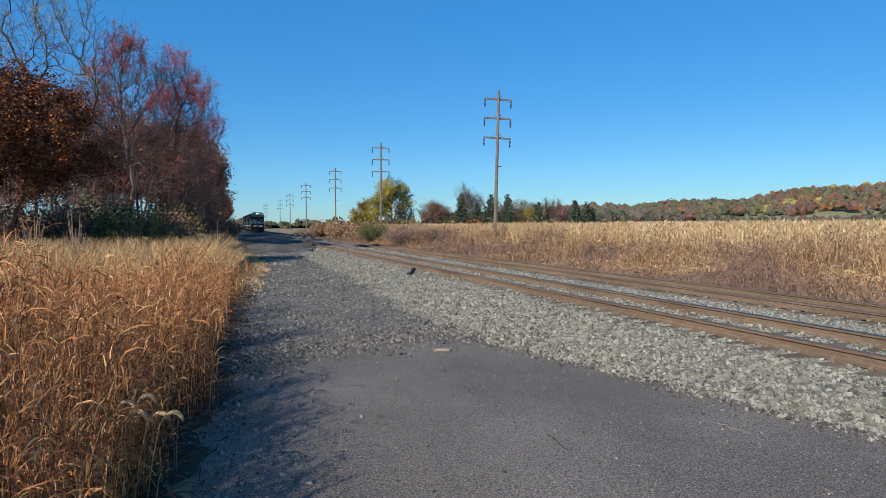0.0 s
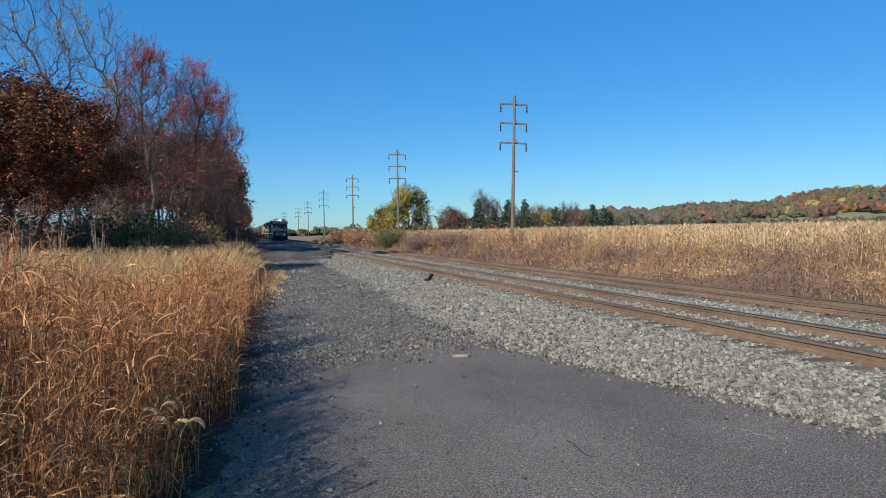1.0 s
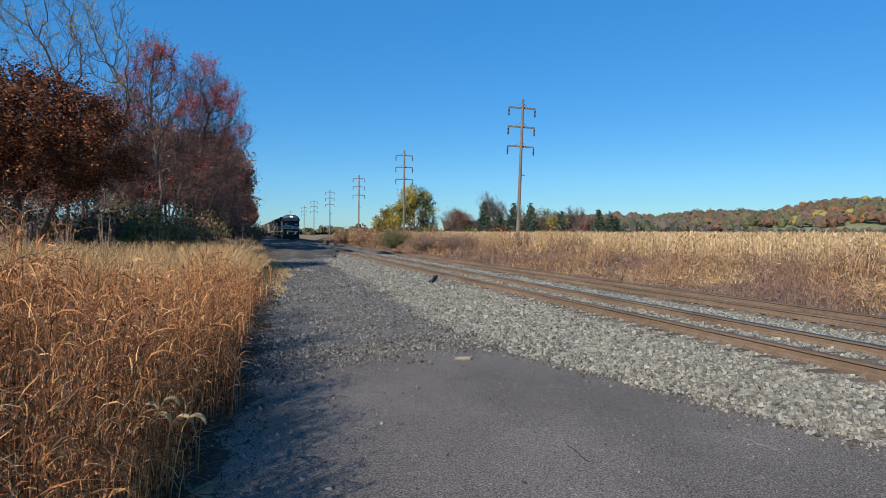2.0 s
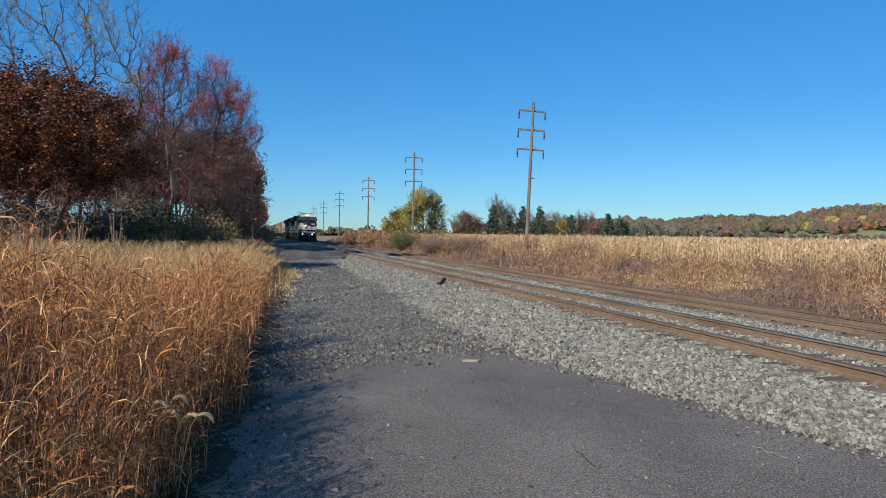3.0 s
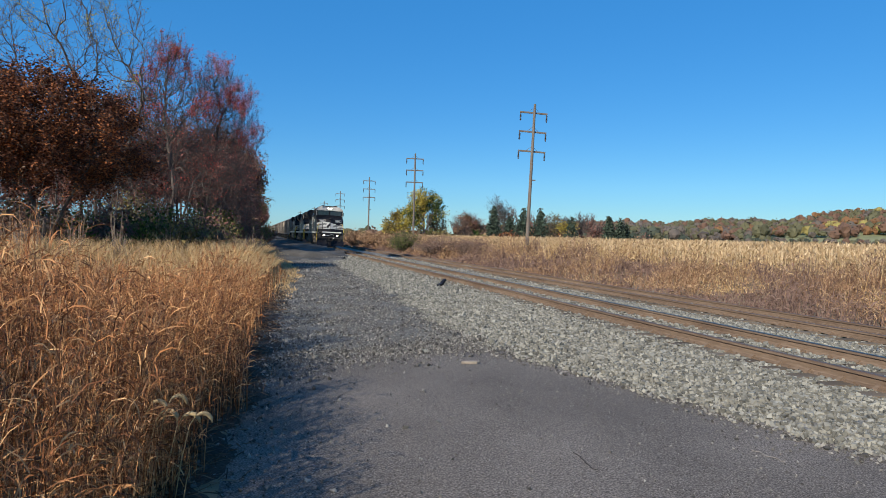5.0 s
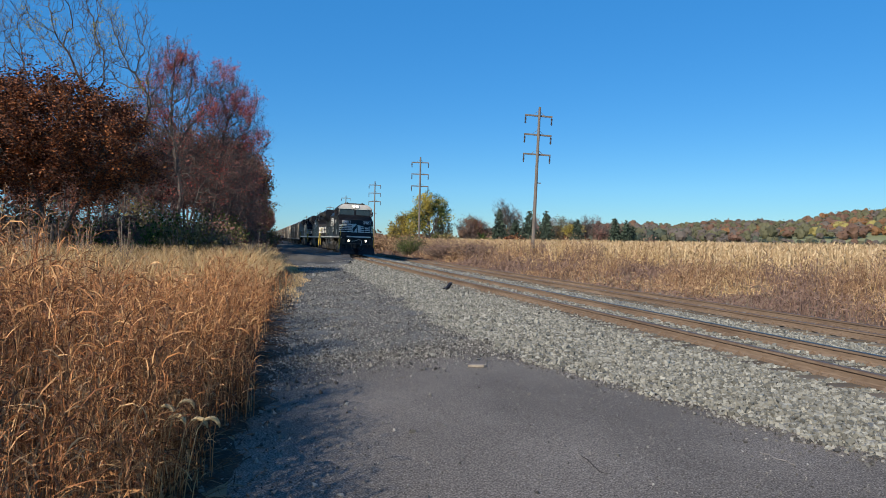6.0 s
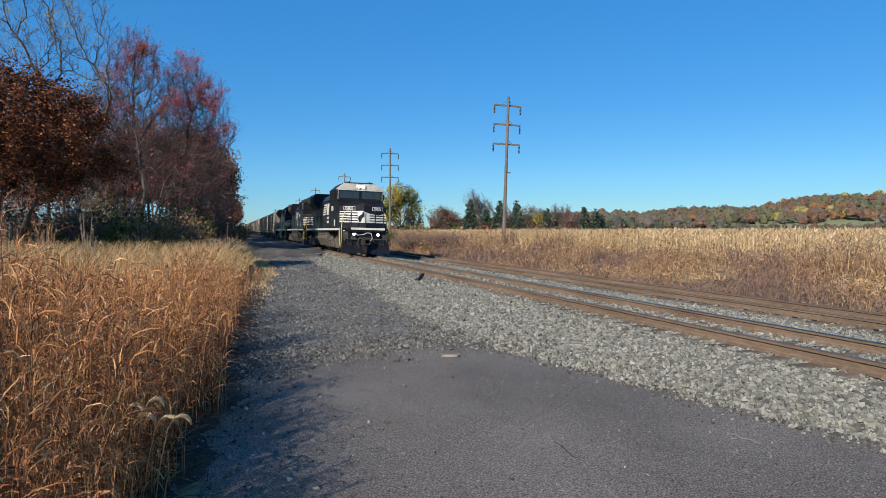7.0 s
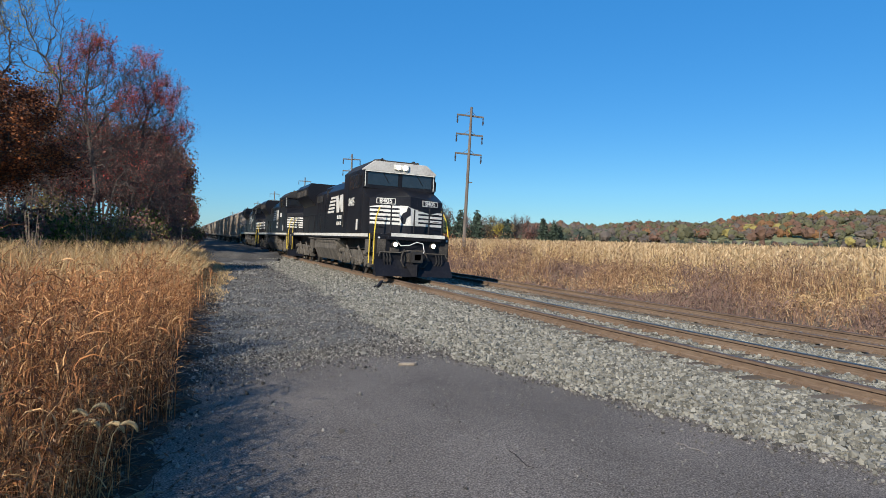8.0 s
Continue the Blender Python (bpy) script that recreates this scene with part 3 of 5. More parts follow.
        pieces.append(curls(m, r.uniform(0.08, 0.24, pick.sum()) * np.clip(h[pick], 0.5, 1.2), w[pick] * r.uniform(1.2, 2.2, pick.sum()), 32 + k, 1.1, 1.9))
    tagged(mesh_object("tall_grass", *join(pieces), STRAW), "tall dry orange-brown grass along the road", "grass", kind="stuff")
    # feathery heads on part of the stalks
    pick = (r.uniform(size=len(p)) < 0.3) & (h > 0.8)
    t = np.repeat(tip[pick], 4, 0) + r.normal(0, 0.02, (pick.sum() * 4, 3))
    v, q = leaves(t, np.repeat(w[pick] * 1.2, 4), 33, long=3.6)
    tagged(mesh_object("grass_plumes", v, q, DARKPLUME), "brown feathery seed plumes on tall grass", "grass", kind="stuff")
    # fallen stems and dead leaves along the foot of the stand
    n = 9000
    y = 2.4 + 18 * r.uniform(size=n) ** 1.4
    x = road_edge(y) - 0.12 + 0.18 * wave(y, y, 0.5, 2) + r.normal(0, 0.2, n) - 0.2 * r.uniform(size=n)
    p2 = np.stack([x, y, np.maximum(land(x, y), 0.0) + 0.004 + 0.05 * r.uniform(size=n) ** 2], 1)
    v, q = join([curls(p2, r.uniform(0.06, 0.24, n), r.uniform(0.004, 0.011, n) * (1 + y / 14), 61, 0.15, 0.5)])
    tagged(mesh_object("leaf_litter", v, q, LITTER), "fallen brown stems and dead leaves at the grass foot", "litter", kind="stuff")
    # the low pale verge and the golden meadow behind
    pts = []
    for y0, y1, n in ((15, 24, 3600), (24, 46, 8000)):
        y = r.uniform(y0, y1, n)
        x = road_edge(y) - r.uniform(-0.45, 2.3, n) + 0.3 * wave(y, y, 1.1, 3)
        pts.append(np.stack([x, y, land(x, y)], 1))
    n = 36000
    y, x = r.uniform(17, 40, n), r.uniform(-22, 1, n)
    pts.append(np.stack([x, y, land(x, y)], 1)[x < road_edge(y)])
    p = np.concatenate(pts)
    h = np.where(p[:, 0] > road_edge(p[:, 1]) - 0.7, 0.16, np.where(p[:, 0] < road_edge(p[:, 1]) - 1.6, 1.5, 1.05)) * r.uniform(0.6, 1.25, len(p)) * np.clip((p[:, 1] - 13) / 9, 0.3, 1)
    v, q, _ = blades(p, h, 0.008 + 0.0009 * p[:, 1], 0.7, 34, 0.5, 2)
    tagged(mesh_object("short_grass", v, q, PALE), "short pale golden dry grass", "grass", kind="stuff")


DARKPLUME = material("brown plumes", [(0.2, 0.1, 0.05), (0.34, 0.19, 0.1), (0.46, 0.3, 0.18)], 0.3, 4, bump=0, island=0.6, through_light=0.2)


def brush_height(x, y):
    """Height of the weeds on the bank beyond the far track."""
    clump = np.clip(0.6 + 0.8 * wave(x, y, 2.6, 6) + 0.65 * wave(x, y, 0.9, 3), 0.15, 1.8)
    return clump * np.interp(x, [15.6, 16.6, 19, 24, 27], [0.15, 0.5, 1.0, 1.25, 1.1]) * np.interp(y, [10, 30, 42, 90], [1.4, 0.95, 1.6, 1.6])


def build_brush():
    r = np.random.default_rng(41)
    n = 38000
    x, y = r.uniform(15.7, 27, n), 1 + 150 * r.uniform(size=n) ** 1.9
    d = np.hypot(x, y)
    field = wave(x, y, 3.3, 9) + r.normal(0, 0.25, n)
    dark = field + np.interp(x, [16, 19, 23], [0.42, 0.1, -0.12]) > 0.1
    gold = ~dark & (wave(x, y, 2.4, 1) + r.normal(0, 0.3, n) + np.interp(x, [16, 21, 26], [-0.9, -0.3, 0.3]) + np.interp(y, [15, 40], [-0.25, 0.2]) > 0.1)
    h = brush_height(x, y)
    p = np.stack([x, y, land(x, y)], 1)
    lift = p.copy()
    lift[:, 2] += h * r.uniform(0, 0.8, n)
    kinds = ((~dark & ~gold, BRUSH, "dry_brush", "tangled reddish-brown dry weeds beside the far track"), (dark, TWIG, "grey_thicket", "grey-brown leafless thicket on the bank"), (gold, PALE, "golden_weeds", "pale golden dry grass on top of the bank"))
    for mask, mat, name, label in kinds:
        m = mask.sum()
        stalk = blades(p[mask], h[mask] * r.uniform(0.6, 1.2, m), 0.009 + 0.0007 * d[mask], 0.6, 42, 0.5, 2)[:2]
        bits = curls(lift[mask], 0.1 + 0.28 * r.uniform(size=m), 0.009 + 0.0009 * d[mask], 43, 0.9, 2.0)
        c = p[mask] + r.normal(0, 0.1, (m, 3))
        c[:, 2] = p[mask, 2] + h[mask] * r.uniform(0.1, 1.0, m)
        dead = curls(c, 0.12 + 0.2 * r.uniform(size=m), 0.008 + 0.0009 * d[mask], 44, 1.0, 1.4)
        tagged(mesh_object(name, *join([stalk, bits, dead]), mat), label, "brush", kind="stuff")


def build_corn():
    r = np.random.default_rng(51)
    pts = []
    for x0, x1, gap in ((26.5, 34, 0.76), (34, 60, 1.6), (60, 130, 4.5), (130, 330, 14)):
        for x in np.arange(x0, x1, gap):
            along = 0.22 * (1 if x < 34 else x / 30)
            y = np.arange(-12, 190 if x < 60 else 260, along)
            keep = y < 95 + 6 * np.sin(x) + 0.9 * x
            y = y[keep]
            pts.append(np.stack([x + r.normal(0, 0.08, len(y)), y + r.normal(0, 0.06, len(y)), np.zeros(len(y))], 1))
    p = np.concatenate(pts)
    p[:, 2] = land(p[:, 0], p[:, 1])
    d = np.hypot(p[:, 0], p[:, 1])
    h = r.uniform(1.5, 2.05, len(p))
    v, q, tip = blades(p, h, 0.022 + 0.0006 * d, 0.08, 52, 0.3, 2)
    pieces = [(v, q)]
    for k in range(3):
        m = p.copy()
        m[:, 2] += h * r.uniform(0.25, 0.9, len(p))
        pieces.append(blades(m, 0.45 * r.uniform(0.6, 1.2, len(p)), 0.04 + 0.0009 * d, 1.5, 53 + k, 0.35, 2)[:2])
    v, q = join(pieces)
    tagged(mesh_object("corn_field", v, q, CORN), "standing dry tan corn in a wide field", "corn", kind="stuff")


build_ground()
build_track("rusty railway track on wooden ties in pale ballast", RAIL_A, (TOP_A, TOP_B), (DULL, POLISHED), 70)
build_track("rusty far railway track along the brush", RAIL_C, (TOP_C, TOP_D), (DULL, DULL), 45)
build_stones()
build_grass()
build_brush()
build_corn()


# ---- trees ----
def grow(r, base, height, spread, trunk_r, forks=4, levels=4, upward=0.55, first=0.25, lean=0.0):
    """A skeleton of tapering limbs; returns the segments and the tips of the finest ones."""
    segs, tips = [], []
    thin = 0.012 if levels > 3 else 0.019

    def limb(p, d, length, rad, level):
        steps_n = 4 if level < 2 else 3
        for i in range(steps_n):
            d = (d + Vector((r.gauss(0, 0.13), r.gauss(0, 0.13), r.gauss(0, 0.08) + 0.05 * upward))).normalized()
            q = p + d * (length / steps_n)
            r1 = rad * (1 - 0.55 * (i + 1) / steps_n)
            r0 = rad * (1 - 0.55 * i / steps_n)
            segs.append((*p, *q, max(r0, thin), max(r1, 0.75 * thin)))
            p = q
            if level < levels and i >= (1 if level == 0 else 0):
                for _ in range(forks if level == 0 else (2 if level < levels - 1 else 2)):
                    a = r.uniform(0, 2 * math.pi)
                    side = Vector((math.cos(a), math.sin(a), upward * r.uniform(0.3, 1.3)))
                    nd = (d * 0.45 + side * spread).normalized()
                    limb(p, nd, length * r.uniform(0.42, 0.68), r1 * r.uniform(0.45, 0.65), level + 1)
            if level >= levels - 1:
                tips.append(tuple(p))
        tips.append(tuple(p))

    p = Vector(base)
    d = Vector((lean, 0, 1)).normalized()
    q = p + d * height * first
    segs.append((*p, *q, trunk_r * 1.25, trunk_r))
    limb(q, d, height * (1 - first) * 0.72, trunk_r, 0)
    return segs, np.array(tips)


def tree(name, seed, at, height, trunk_r, label, leaf_sets, forks=4, levels=4, spread=0.9, upward=0.55, first=0.2, stems=1, leaf=0.16, cloud=0.35, wide=0.0, bark=None, prune=0.0):
    """leaf_sets: rows of (material, count, low, high): leaves on tips between those shares of the height."""
    r = random.Random(seed)
    root = thing(name, pose(*at), label, "tree", "trees beside the railway")
    segs, tips = [], []
    for k in range(stems):
        b = (r.uniform(-0.5, 0.5) * (stems > 1), r.uniform(-0.5, 0.5) * (stems > 1), -0.1)
        s, t = grow(r, b, height * r.uniform(0.8, 1.0) if stems > 1 else height, spread, trunk_r * r.uniform(0.7, 1), forks, levels, upward, first, r.uniform(-0.25, 0.25) * (stems > 1))
        segs += s
        tips.append(t)
    tips = np.concatenate(tips)
    scale = height / max(1e-6, np.percentile(tips[:, 2], 98.5 if stems == 3 else 100))
    segs = np.array(segs)
    segs[:, :6] *= scale
    tips *= scale
    if wide:
        k = wide / np.percentile(np.hypot(tips[:, 0], tips[:, 1]), 95)
        segs[:, (0, 1, 3, 4)] *= k
        tips[:, :2] *= k
    segs = segs[segs[:, 6] > prune]
    thick = segs[:, 6] > 0.03
    v1, f1 = limbs(segs[thick], 5)
    v2, f2 = limbs(segs[~thick], 3)
    mesh_object("trunk", *join([(v1, f1), (v2, f2)]), bark or BARK, root)
    rr = np.random.default_rng(seed)
    for mat, count, low, high in leaf_sets:
        ok = tips[(tips[:, 2] > low * height) & (tips[:, 2] < high * height)]
        if not len(ok) or not count:
            continue
        c = ok[rr.integers(0, len(ok), count)] + rr.normal(0, cloud, (count, 3))
        c = c[c[:, 2] > 0.3]
        v, q = leaves(c, leaf, seed + count)
        tagged(mesh_object("crown", v, q, mat, root), "crown of " + mat.name)
    return root


def crown_points(r, lobes, count):
    """Points inside a union of ellipsoids, thicker towards their skins."""
    out = []
    total = sum(l[6] for l in lobes)
    for cx, cy, cz, rx, ry, rz, share in lobes:
        n = int(count * share / total)
        u = r.normal(size=(n, 3))
        u /= np.linalg.norm(u, axis=1)[:, None]
        out.append(np.array([cx, cy, cz]) + u * np.array([rx, ry, rz]) * (r.uniform(0.02, 1, n) ** 0.4)[:, None])
    return np.concatenate(out)


def grow_into(r, points, stems, step=0.38, reach=5.0, kill=0.75, turns=170):
    """Limbs that grow from the stems towards the points until they have used them up; gives nodes and their parents."""
    nodes, parent = [], []
    for stem in stems:
        last = -1
        for a, b in zip(stem, stem[1:]):
            n = max(1, int(math.dist(a, b) / step))
            for k in range(n + (last < 0)):
                f = (k + (last >= 0)) / n
                nodes.append([a[i] + (b[i] - a[i]) * f for i in range(3)])
                parent.append(last)
                last = len(nodes) - 1
    nodes = np.array(nodes, dtype=float)
    d = np.linalg.norm(points[:, None] - nodes[None], axis=2)
    near, dist = d.argmin(1), d.min(1)
    for _ in range(turns):
        on = np.flatnonzero(dist < reach)
        if not len(on):
            break
        pull = points[on] - nodes[near[on]]
        pull /= np.linalg.norm(pull, axis=1)[:, None] + 1e-9
        total = np.zeros_like(nodes)
        np.add.at(total, near[on], pull)
        grown = np.unique(near[on])
        way = total[grown] / (np.linalg.norm(total[grown], axis=1)[:, None] + 1e-9) + r.normal(0, 0.22, (len(grown), 3)) + np.array([0, 0, 0.06])
        fresh = nodes[grown] + way / np.linalg.norm(way, axis=1)[:, None] * step
        first = len(nodes)
        nodes = np.concatenate([nodes, fresh])
        parent += grown.tolist()
        d = np.linalg.norm(points[:, None] - fresh[None], axis=2)
        better = d.min(1) < dist
        near = np.where(better, first + d.argmin(1), near)
        dist = np.minimum(dist, d.min(1))
        left = dist > kill
        points, near, dist = points[left], near[left], dist[left]
        if len(nodes) > 9000 or not len(points):
            break
    return nodes, np.array(parent)


def crowned_tree(name, seed, at, label, stems, lobes, count, leaf_sets, bark, step=0.38, kill=0.75, twigs=2, tip=0.011, girth=2.3, twig_length=0.75, lift=0.5, leaf=0.07, flat=0.0, spray=0.12):
    """A tree whose limbs fill the given lobes; leaf_sets: rows of (material, count, choice), choice giving the twigs that bear them."""
    r = np.random.default_rng(seed)
    root = thing(name, pose(*at), label, "tree", "trees beside the railway")
    nodes, parent = grow_into(r, crown_points(r, lobes, count), stems, step, 5.0, kill)
    load = np.zeros(len(nodes))
    for i in range(len(nodes) - 1, -1, -1):
        load[i] = max(load[i], tip ** girth)
        if parent[i] >= 0:
            load[parent[i]] += load[i]
    rad = load ** (1 / girth)
    i = np.flatnonzero(parent >= 0)
    segs = np.concatenate([nodes[parent[i]], nodes[i], np.minimum(rad[parent[i]], rad[i] * 1.5)[:, None], rad[i][:, None]], 1)
    thin = np.flatnonzero((rad < tip * 3.2) & (nodes[:, 2] > 1.2))
    foot = nodes[np.repeat(thin, twigs)]
    middle = np.array([np.mean([l[0] for l in lobes]), 0, np.mean([l[2] for l in lobes]) - 2])
    way = foot - middle
    way /= np.linalg.norm(way, axis=1)[:, None] + 1e-9
    way = way * 0.8 + r.normal(0, 0.55, foot.shape) + np.array([0, 0, lift])
    way /= np.linalg.norm(way, axis=1)[:, None]
    end = foot + way * (twig_length * r.uniform(0.5, 1.3, len(foot)))[:, None]
    fine = np.concatenate([foot, end, np.full((len(foot), 1), tip * 0.75), np.full((len(foot), 1), tip * 0.4)], 1)
    half = foot + (end - foot) * r.uniform(0.35, 0.7, (len(foot), 1))
    way2 = way + r.normal(0, 0.6, way.shape)
    end2 = half + way2 * (0.45 * twig_length * r.uniform(0.6, 1.2, len(foot)))[:, None]
    fine2 = np.concatenate([half, end2, np.full((len(foot), 1), tip * 0.55), np.full((len(foot), 1), tip * 0.35)], 1)
    big = segs[:, 6] > 0.03
    mesh_object("trunk", *join([limbs(segs[big], 6), limbs(segs[~big], 3), limbs(np.concatenate([fine, fine2]), 3)]), bark, root)
    a, b = np.concatenate([foot, half]), np.concatenate([end, end2])
    for mat, n, choice in leaf_sets:
        ok = np.flatnonzero(choice(b[:, 0], b[:, 1], b[:, 2]))
        if not len(ok):
            continue
        k = ok[r.integers(0, len(ok), n)]
        c = a[k] + (b[k] - a[k]) * r.uniform(0.3, 1.1, (n, 1)) + r.normal(0, spray, (n, 3))
        tagged(mesh_object("crown", *leaves(c, leaf, seed + n, flat), mat, root), "crown of " + mat.name)
    return root


def conifer(seed, at, height, width):
    r = np.random.default_rng(seed)
    root = thing("spruce", pose(*at), "dark green spruce tree at the field edge", "tree", "trees beyond the field")
    mesh_object("trunk", *limbs([(0, 0, -0.1, 0, 0, height, 0.16, 0.02)], 6), BARK, root)
    n = int(260 * height)
    z = height * (1 - np.sqrt(r.uniform(0.0, 0.94, n)))
    a = r.uniform(0, 2 * np.pi, n)
    rad = (1 - z / height) * width * np.sqrt(r.uniform(0.05, 1, n)) * (0.75 + 0.25 * np.sin(a * 5 + z * 4))
    c = np.stack([np.cos(a) * rad, np.sin(a) * rad, z - rad * 0.25 + 0.2], 1)
    c[:, :2] += r.normal(0, 0.22, (n, 2))
    mesh_object("crown", *leaves(c, 0.3, seed, 0.4, 1.8), NEEDLE, root)
    return root


def shrub(seed, at, height, width, mat, count, label, name="bush", leaf=0.1):
    r = np.random.default_rng(seed)
    root = thing(name, pose(*at), label, "bush")
    n = max(40, count // 14)
    a, s = r.uniform(0, 2 * np.pi, n), np.sqrt(r.uniform(0, 1, n)) * width
    end = np.stack([np.cos(a) * s, np.sin(a) * s, height * np.sqrt(np.clip(1 - (s / width) ** 2 * 0.75, 0.1, 1)) * r.uniform(0.6, 1.1, n)], 1)
    seg = np.concatenate([end * np.array([0.15, 0.15, 0]), end, np.full((n, 1), 0.018), np.full((n, 1), 0.005)], 1)
    mesh_object("branchwork", *limbs(seg, 3), TWIGBARK, root)
    if count:
        k = r.integers(0, n, count)
        c = end[k] * r.uniform(0.35, 1.05, (count, 1)) + r.normal(0, 0.16, (count, 3))
        c[:, 2] = np.maximum(c[:, 2], 0.05)
        mesh_object("foliage", *leaves(c, leaf, seed), mat, root)
    return root


TWIGBARK = material("twig bark", [(0.07, 0.05, 0.04), (0.16, 0.12, 0.09), (0.26, 0.2, 0.15)], 0.6, 6, bump=0, island=0.5)


def build_trees():
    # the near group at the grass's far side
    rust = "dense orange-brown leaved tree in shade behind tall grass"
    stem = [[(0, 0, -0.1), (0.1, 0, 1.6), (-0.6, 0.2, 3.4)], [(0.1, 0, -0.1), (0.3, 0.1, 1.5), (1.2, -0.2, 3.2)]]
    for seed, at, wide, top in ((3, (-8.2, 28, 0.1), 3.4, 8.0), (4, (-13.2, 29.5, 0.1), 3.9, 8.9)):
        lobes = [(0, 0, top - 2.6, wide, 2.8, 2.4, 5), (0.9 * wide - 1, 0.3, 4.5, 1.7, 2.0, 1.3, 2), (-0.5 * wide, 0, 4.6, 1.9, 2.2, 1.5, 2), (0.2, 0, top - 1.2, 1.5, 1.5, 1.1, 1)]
        # painted shading: dark leaves throughout, sun-coloured ones in patches above 4 m
        crowned_tree("rust_leaved_tree", seed, at, rust, stem, lobes, 800, [(RUSTLEAF_SHADED, 60000, lambda x, y, z: wave(x + z, y - z, 1.1, 3) > -0.5), (RUSTLEAF_SUNLIT, 5000, lambda x, y, z: (wave(x + y, z * 1.5, 0.8, 6) > 0.2) & (z > 4.0))],
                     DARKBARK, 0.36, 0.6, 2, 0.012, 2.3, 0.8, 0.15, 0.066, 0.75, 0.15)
    tall = "tall nearly leafless tree with a few yellow leaves"
    for seed, at, top in ((5, (-8.6, 43, 0.1), 16.6), (6, (-12.4, 44.5, 0.1), 18.4), (16, (-17.5, 45, 0.1), 17.5)):
        lobes = [(0, 0, top - 3.2, 3.2, 2.6, 3.4, 4), (1.6, 0, top - 5.5, 2.3, 2, 2.6, 2), (-1.8, 0, top - 5, 2.2, 2, 2.6, 2)]
        crowned_tree("tall_bare_tree", seed, at, tall, [[(0, 0, -0.1), (0.2, 0, 4), (0, 0.2, 8.2)], [(0.3, 0, 5.5), (1.4, 0.3, 9.5)]], lobes, 420, [(YELLOWLEAF, 1300, lambda x, y, z: (wave(x, z, 1.3, 2) > 0.25))],
                     DARKBARK, 0.45, 0.85, 2, 0.0165, 2.0, 0.95, 0.5, 0.05)
    maple = "red-leaved maple thinning out to bare grey branches"
    stems = [[(0, 0, -0.1), (-0.3, 0.1, 1.4), (0.35, 0, 4.2), (-0.1, 0, 7.5)], [(-0.3, 0.1, -0.1), (-1.2, 0.2, 1.8), (-2.3, 0.1, 4.6)], [(0.3, -0.1, -0.1), (0.8, -0.2, 2.2), (1.5, 0.1, 5.0)]]
    crowned_tree("red_maple", 7, (-5.7, 45, 0.1), maple, stems, [(0, 0, 9.2, 3.2, 2.3, 3.6, 5), (-0.1, 0, 12.6, 1.4, 1.3, 2.1, 1.6), (-2.7, 0.2, 7.6, 2.0, 1.9, 2.8, 2.6), (1.6, -0.2, 5.6, 2.2, 1.9, 2.6, 2.4), (-1.2, 0, 4.6, 2.4, 1.8, 1.8, 1.6)], 2300,
                 [(REDLEAF, 7000, lambda x, y, z: (z > 12.0) & (z < 14) & (wave(x, z, 0.6, 1) > -0.2) | (wave(x, z, 1.0, 4) > 0.3) & (z > 9.2)), (REDLEAF, 2600, lambda x, y, z: (wave(x + y, z, 0.9, 1) > 0.32) & (z > 4)), (DARKLEAF, 8500, lambda x, y, z: wave(x, z + y, 1.6, 8) > -0.2)],
                 BARK, 0.34, 0.42, 2, 0.0135, 2.15, 0.8, 0.6, 0.06, 0.5, 0.12)
    stems = [[(0, 0, -0.1), (0.3, 0, 1.6), (0.9, 0.1, 5.0), (1.3, 0, 9.0)], [(0.2, 0.2, -0.1), (1.3, 0.2, 2.6), (2.4, 0.2, 5.4)]]
    crowned_tree("red_maple", 28, (-4.1, 46.5, 0.1), maple, stems, [(1.2, 0, 10.4, 1.9, 1.6, 3.4, 4), (2.8, 0, 8.6, 1.7, 1.7, 2.4, 3), (1.0, 0, 6.2, 2.5, 2.0, 2.6, 2.8), (2.7, 0.4, 4.6, 1.9, 2.0, 2.0, 2), (2.5, 0, 10.8, 1.4, 1.4, 1.8, 1.6)], 2200,
                 [(REDLEAF, 6500, lambda x, y, z: (wave(x, z, 0.9, 2) > 0.15) & (z > 8.0) & (x > 0.6)), (REDLEAF, 1500, lambda x, y, z: (wave(x + y, z, 0.9, 5) > 0.3) & (z > 4)), (DARKLEAF, 8000, lambda x, y, z: wave(x, z + y, 1.6, 3) > -0.3)],
                 BARK, 0.34, 0.42, 2, 0.0135, 2.15, 0.8, 0.6, 0.06, 0.5, 0.12)
    for seed, at, top in ((9, (-8.6, 50, 0.1), 11.5), (47, (-8.3, 46, 0.1), 11.4), (48, (-10.6, 47, 0.1), 10.5), (44, (-12.2, 50, 0.1), 12.0), (45, (-6.4, 55, 0.1), 12.5), (46, (-16, 52, 0.1), 12.5), (41, (-2.6, 53, 0.1), 10.5), (42, (-2.9, 60, 0.1), 12.2), (43, (-2.4, 67, 0.1), 12.6)):
        crowned_tree("bare_tree", seed, at, "grey tree with a few purple-brown leaves", [[(0, 0, -0.1), (0.1, 0, 2.0), (0, 0, 5.0)], [(0.2, 0, -0.1), (1.0, 0.1, 3.5)]], [(0, 0, top * 0.62, 2.6, 2.4, top * 0.36, 3), (0.5, 0, 3.6, 2.3, 2.3, 1.8, 1.5)], 520,
                     [(DARKLEAF, 5200, lambda x, y, z: wave(x, z + y, 1.4, 3) > -0.2)], BARK, 0.4, 0.6, 2, 0.0155, 2.2, 0.9, 0.6, 0.07, 0.3, 0.2)
    r = random.Random(17)
    mats = [DARKLEAF, RUSTLEAF_SHADED, DARKLEAF, OLIVELEAF, DARKLEAF]
    y = 72.0
    k = 0
